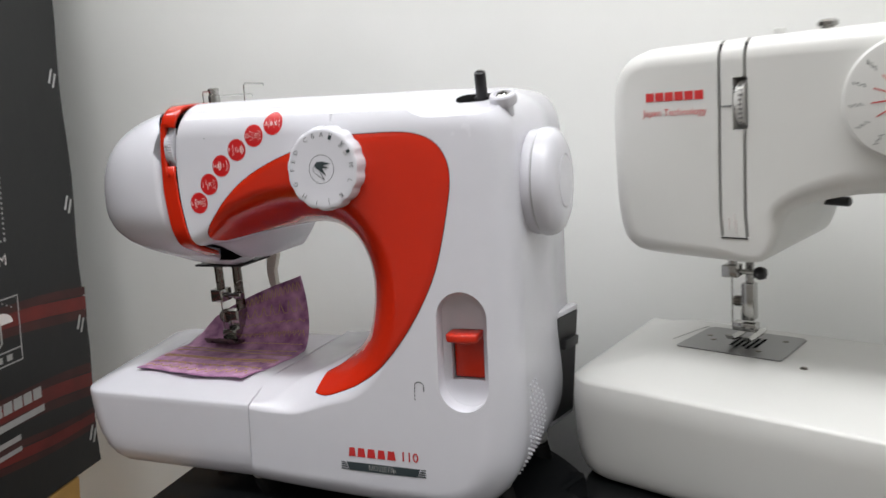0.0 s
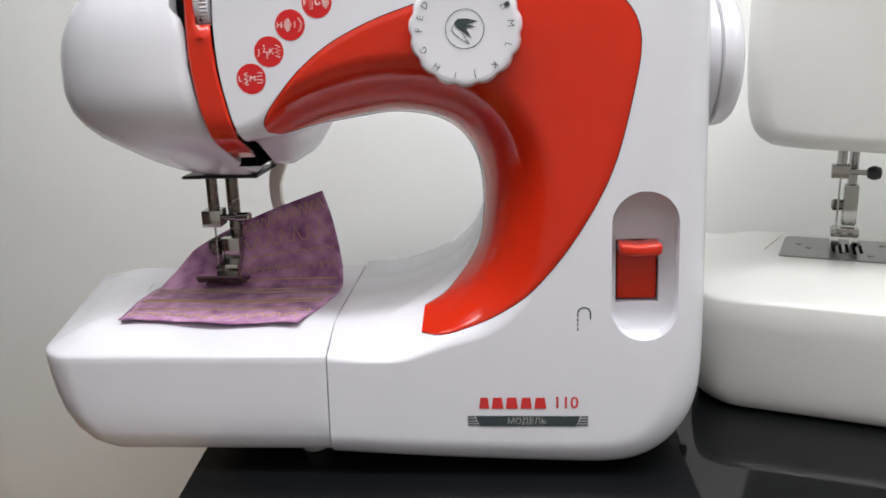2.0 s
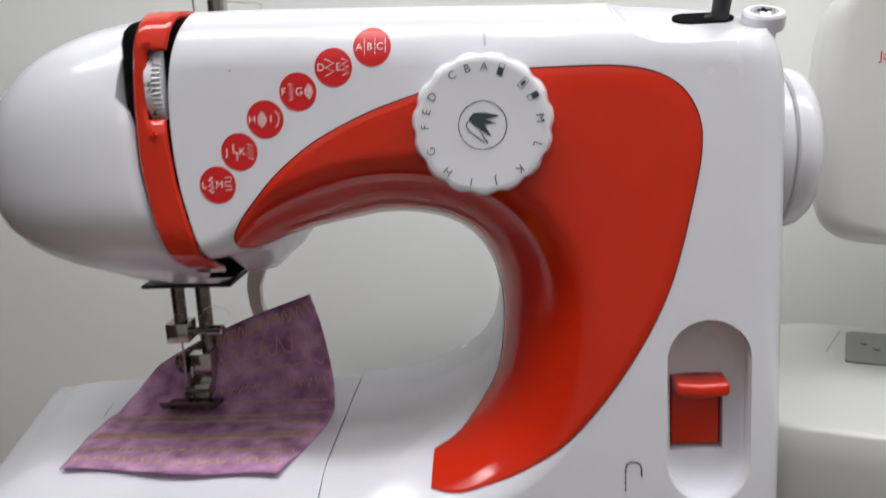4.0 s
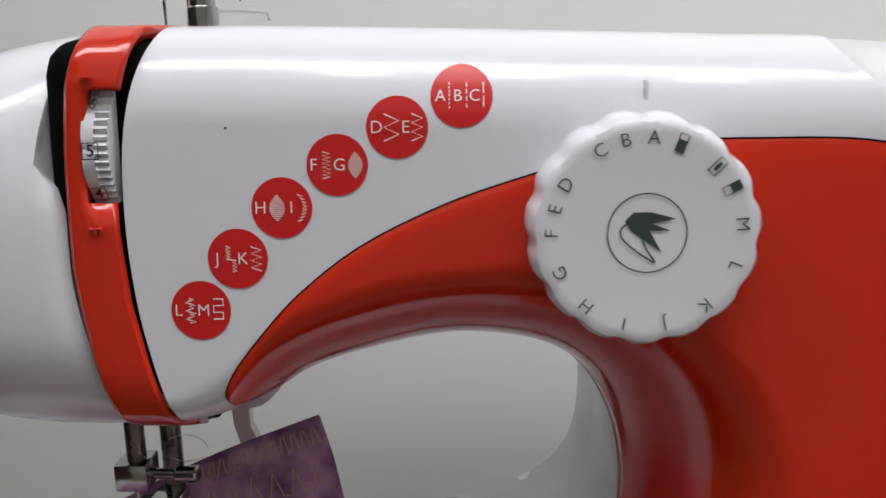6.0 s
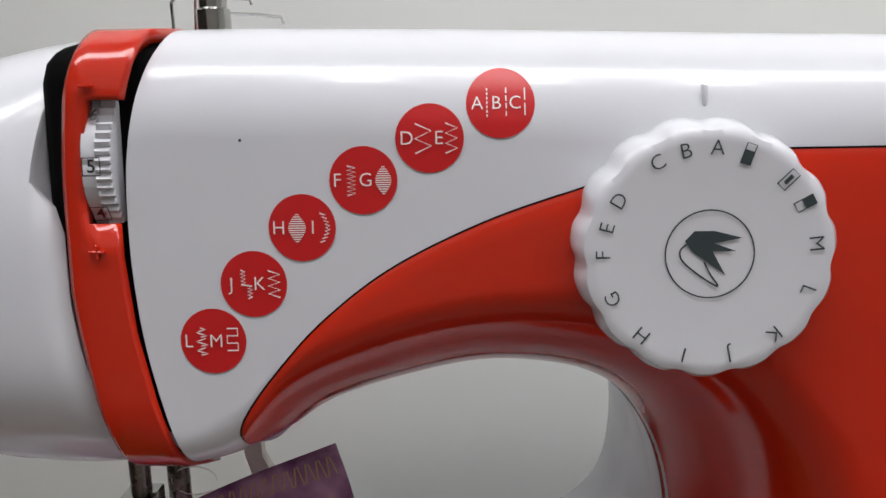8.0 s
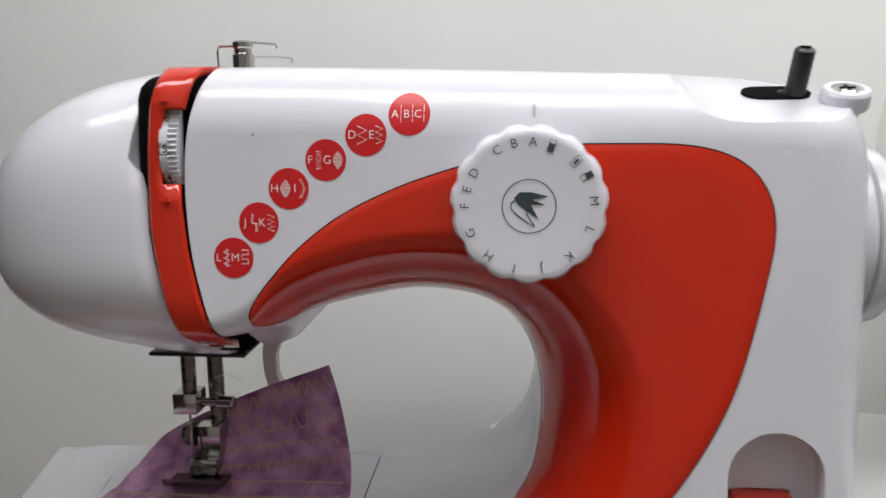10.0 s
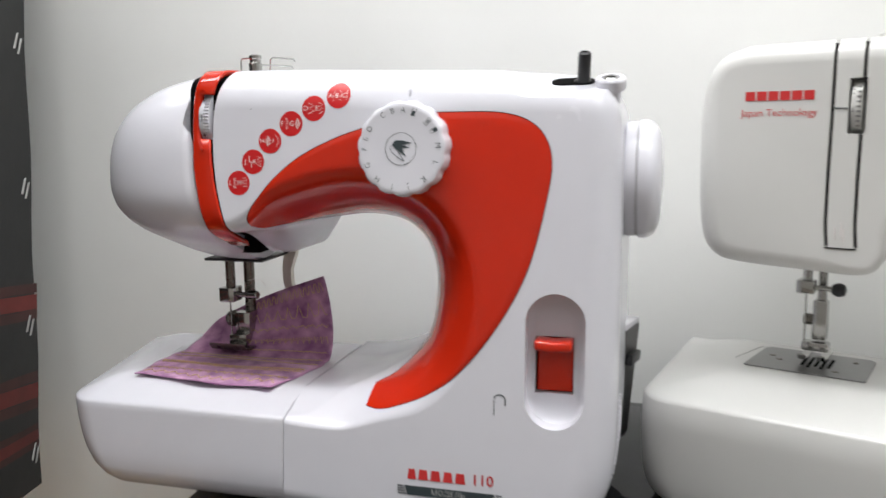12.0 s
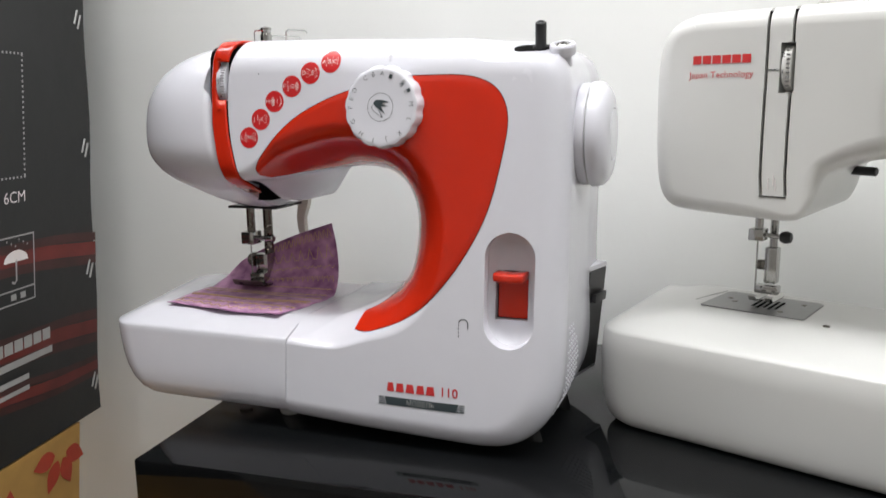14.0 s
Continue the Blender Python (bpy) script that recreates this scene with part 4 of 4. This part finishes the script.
    n = part("needle_bar", rod((0.0690, 0.084, 0.140), (0.0690, 0.084, 0.175), 0.0033), CHROME, second, "chromed needle bar", m=JNEEDLE)
    part("needle_clamp", box(0.0625, 0.0745, 0.078, 0.090, 0.1385, 0.1480, 0.0008, 2), CHROME, n, m=JNEEDLE)
    part("clamp_screw", rod((0.074, 0.084, 0.1430), (0.0860, 0.0845, 0.1425), 0.0019), CHROME, n, m=JNEEDLE)
    part("screw_knob", turned([(0.001, 0), (0.0036, 0.001), (0.0050, 0.004), (0.0050, 0.0062), (0.0038, 0.0092), (0.001, 0.0102)], Matrix.Translation((0.0850, 0.0845, 0.1425)) @ Matrix.Rotation(radians(90), 4, "Y"), 24), BLACK, n, "black round knob", m=JNEEDLE)
    part("needle", rod((0.0690, 0.0825, 0.098), (0.0690, 0.0825, 0.14), 0.0007), CHROME, n, m=JNEEDLE)
    b = part("presser_bar", rod((0.0775, 0.096, 0.112), (0.0775, 0.096, 0.175), 0.0033), CHROME, second, "chromed presser bar", m=JNEEDLE)
    part("foot_holder", box(0.0725, 0.0825, 0.090, 0.100, 0.102, 0.132, 0.0014, 2), CHROME, b, m=JNEEDLE)
    part("thumb_screw", rod((0.0655, 0.094, 0.1165), (0.0725, 0.095, 0.1165), 0.0042), DARKSTEEL, b, m=JNEEDLE)
    part("foot_ankle", box(0.0660, 0.0850, 0.088, 0.098, 0.0935, 0.1005, 0.0015, 2), CHROME, b, m=JNEEDLE)
    for x in (0.0665, 0.0795):
        part("foot_toe", loft([[(x, y, z), (x + 0.0055, y, z), (x + 0.0055, y, z + 0.0012), (x, y, z + 0.0012)] for y, z in ((0.074, 0.0935), (0.078, 0.0895), (0.085, 0.0885), (0.105, 0.0885), (0.110, 0.0905))]), CHROME, b, m=JNEEDLE)
    # needle plate with its slots and screws
    pl = [(0.030, 0.0685), (0.1080, 0.0685), (0.1100, 0.0705), (0.1100, 0.1240), (0.1060, 0.1280), (0.0360, 0.1280), (0.0320, 0.1240), (0.0285, 0.0705)]
    p = part("needle_plate", loft([[(x, y, 0.080) for x, y in pl], [(x, y, 0.0842) for x, y in pl]]), PLATE, second, "grey brushed steel needle plate", m=JPLATE)
    for x, y in ((0.0415, 0.104), (0.0885, 0.082), (0.048, 0.095), (0.098, 0.113)):
        part("plate_screw", turned([(0.0022, 0), (0.0022, 0.0004), (0.0016, 0.0005)], Matrix.Translation((x, y, 0.0841)), 14), DARKSTEEL, p, m=JPLATE)
    for k in range(5):
        x = 0.0640 + 0.0045 * k
        part("feed_slot", box(x, x + 0.0022, 0.088 - 0.004 * (k % 2), 0.112, 0.0838, 0.0845), VOID, p, m=JPLATE)
    part("button", turned([(0.0026, 0), (0.0026, 0.0014), (0.0018, 0.0018)], Matrix.Translation((0.128, 0.062, 0.0826)), 14), DARKSTEEL, second, m=JPLATE)
    part("table_joint", tube([(0.0185, 0.085, 0.0833), (0.026, 0.118, 0.0834), (0.029, 0.13, 0.0834)], 0.0003, 4), PLATE, second, m=JPLATE)
    # lifter lever and thread cutter behind the head, top posts
    part("foot_lifter", join(box(0.118, 0.130, 0.112, 0.122, 0.194, 0.206, 0.003, 2)), CREAM, second, m=JHEAD)
    part("lifter_grip", rod((0.126, 0.104, 0.1990), (0.152, 0.098, 0.1985), 0.0035), BLACK, second, "ribbed black lever grip", m=JHEAD)
    part("thread_guide", turned([(0.0042, 0), (0.0042, 0.007), (0.0034, 0.0075)], Matrix.Translation((0.116, 0.06, 0.315)), 20), CREAM, second, m=JHEAD)
    part("guide_screw", turned([(0.004, 0), (0.004, 0.004), (0.0065, 0.0048), (0.0065, 0.0075), (0.0045, 0.009)], Matrix.Translation((0.150, 0.05, 0.315)), 24), CHROME, second, m=JHEAD)
    for x, y in ((0.076, 0.004), (0.30, 0.004), (0.04, 0.14), (0.30, 0.14)):
        part("rubber_foot", turned([(0.0045, 0), (0.0055, 0.003), (0.0055, 0.010)], Matrix.Translation((x, y, 0.0)), 16), CREAM, second, m=JAN)


cream_machine()

# ---- dark carton at the wall, on a yellow one ----
# drawn in its face: u towards the viewer from the far upright edge, w up; the prints fall towards the viewer
FACE = Matrix(((0.17, -1, 0, -0.4700), (-0.985, 0, 0.10, 0.2030), (0, 0, 0.995, 0.0), (0, 0, 0, 1)))


def carton():
    t = thing("carton", (-0.52, 0.0, -0.11), "black printed carton with dark red stripes leaning at the wall", "box")
    # outline of the face in (u, w): the far edge slightly wavy and tilted, the lower edge level
    edge = [(-0.0155 + 0.040 * (0.70 * k / 20) + 0.0022 * math.sin(1.1 * k), -0.107 + 0.70 * k / 20) for k in range(21)]
    near = [(0.60, -0.107 + 0.70 * k / 20) for k in range(21)]
    loops = [[(u, d, w) for u, w in edge] + [(u, d, w) for u, w in near[::-1]] for d in (0.0, 0.24)]
    body_ = part("panel", loft(loops), CARTON, t, m=FACE)
    def stripe(w0, w1):
        bm = bmesh.new()
        n = 24
        rows = [[bm.verts.new((-0.010 + 0.60 * i / n, -0.0006, w0 + (w1 - w0) * k + 0.07 * 0.6 * i / n + 0.002 * math.sin(17 * i / n + w0 * 60))) for k in (0, 1)] for i in range(n + 1)]
        for a, b in zip(rows, rows[1:]):
            bm.faces.new((a[0], b[0], b[1], a[1]))
        return bm
    for w0, w1 in ((0.081, 0.103), (-0.014, 0.009), (-0.060, -0.043)):
        h = (w1 - w0) * 0.3
        part("stripe", stripe(w0 + h * 0.5, w1 - h * 0.5), STRIPE, body_, "dark red printed stripe", m=FACE)
        for a, b in ((w0 - h, w0 + h * 0.5), (w1 - h * 0.5, w1 + h)):
            part("stripe_edge", stripe(a, b), STRIPE_EDGE, body_, m=FACE)
    def line(pts, width=0.0016):
        bm = strip([(u, w) for u, w in pts], width)
        for v in bm.verts:
            v.co = (v.co.x, -0.0012, v.co.y)
        part("print_line", bm, GREYINK, body_, m=FACE)
    # dotted frame, size line, umbrella mark, unreadable lines as bars
    for k in range(24):
        line([(0.1085, 0.310 - 0.0053 * k), (0.1110, 0.310 - 0.0053 * k)], 0.0022)
    for k in range(12):
        line([(0.1085 + 0.0055 * k, 0.3115), (0.1110 + 0.0055 * k, 0.3115)], 0.0022)
        line([(0.1085 + 0.0055 * k, 0.1860), (0.1110 + 0.0055 * k, 0.1860)], 0.0022)
    bm = words("6CM", 0.0165, "RIGHT")
    for v in bm.verts:
        v.co = (0.109 - v.co.x, -0.0012, v.co.y + 0.1655)
    part("lettering", bm, PALEINK, body_, m=FACE)
    line([(0.099, 0.127), (0.099, 0.0565)]), line([(0.170, 0.126), (0.0985, 0.126)]), line([(0.170, 0.057), (0.0985, 0.057)]), line([(0.170, 0.071), (0.099, 0.071)])
    bm = polygon([(0.126 + 0.018 * math.cos(a), 0.100 + 0.012 * math.sin(a)) for a in (math.pi * k / 12 for k in range(13))])
    for v in bm.verts:
        v.co = (v.co.x, -0.0012, v.co.y)
    part("umbrella_mark", bm, PALEINK, body_, m=FACE)
    line([(0.126, 0.102), (0.126, 0.081), (0.129, 0.078), (0.133, 0.080)], 0.0024)
    for k in range(6):
        line([(0.108 + 0.006 * k, 0.116 + 0.003 * (k % 3)), (0.1095 + 0.006 * k, 0.116 + 0.003 * (k % 3))], 0.0020)
    for k in range(2):
        line([(0.113 + 0.014 * k, 0.064), (0.121 + 0.014 * k, 0.064)], 0.0065)
    for k in range(9):
        line([(0.076 + 0.0145 * k, 0.0125), (0.0885 + 0.0145 * k, 0.0125)], 0.0125)
    line([(0.073, -0.006), (0.23, -0.006)], 0.0075), line([(0.111, -0.024), (0.23, -0.024)], 0.006), line([(0.111, -0.036), (0.23, -0.036)], 0.005)
    # pale staple pairs along the far edge
    for u0, w in ((0.0125, 0.351), (0.0030, 0.206), (-0.0020, 0.064), (-0.0085, -0.073)):
        for k in range(2):
            bm = box(u0 + 0.0075 * k, u0 + 0.0030 + 0.0075 * k, -0.0014, 0.0, w - 0.007 + 0.005 * k, w + 0.009 + 0.005 * k, 0.0004, 1)
            for v in bm.verts:
                v.co.x -= 0.35 * (v.co.z - w)
            part("staple", bm, GREYINK, body_, "pale plastic staple", m=FACE)


carton()


def yellow_carton():
    t = thing("yellow_carton", (-0.60, 0.0, -0.9), "yellow carton printed with red flowers under the dark one", "box")
    loops = [[(0.026, d, -0.109), (0.034, d, -0.30), (0.045, d, -0.86), (0.60, d, -0.86), (0.60, d, -0.109)] for d in (0.0, 0.26)]
    b = part("panel", loft(loops), YELLOW, t, m=FACE)
    rng = random.Random(3)
    for cu, cw in ((0.062, -0.128), (0.15, -0.18), (0.075, -0.25), (0.24, -0.15)):
        for k in range(7):
            a = 2 * math.pi * k / 7 + rng.uniform(-0.15, 0.15)
            if cw + 0.045 * math.sin(a) > -0.112:
                continue
            bm = polygon([(0.010 + 0.036 * s, 0.0105 * math.sin(math.pi * s ** 0.8)) for s in (i / 8 for i in range(9))] + [(0.010 + 0.036 * s, -0.0105 * math.sin(math.pi * s ** 0.8)) for s in (i / 8 for i in range(7, 0, -1))])
            bm.transform(Matrix.Translation((cu, -0.0008, cw)) @ Matrix.Rotation(radians(90), 4, "X") @ Matrix.Rotation(a, 4, "Z"))
            part("petal", bm, PETAL, b, m=FACE)


yellow_carton()
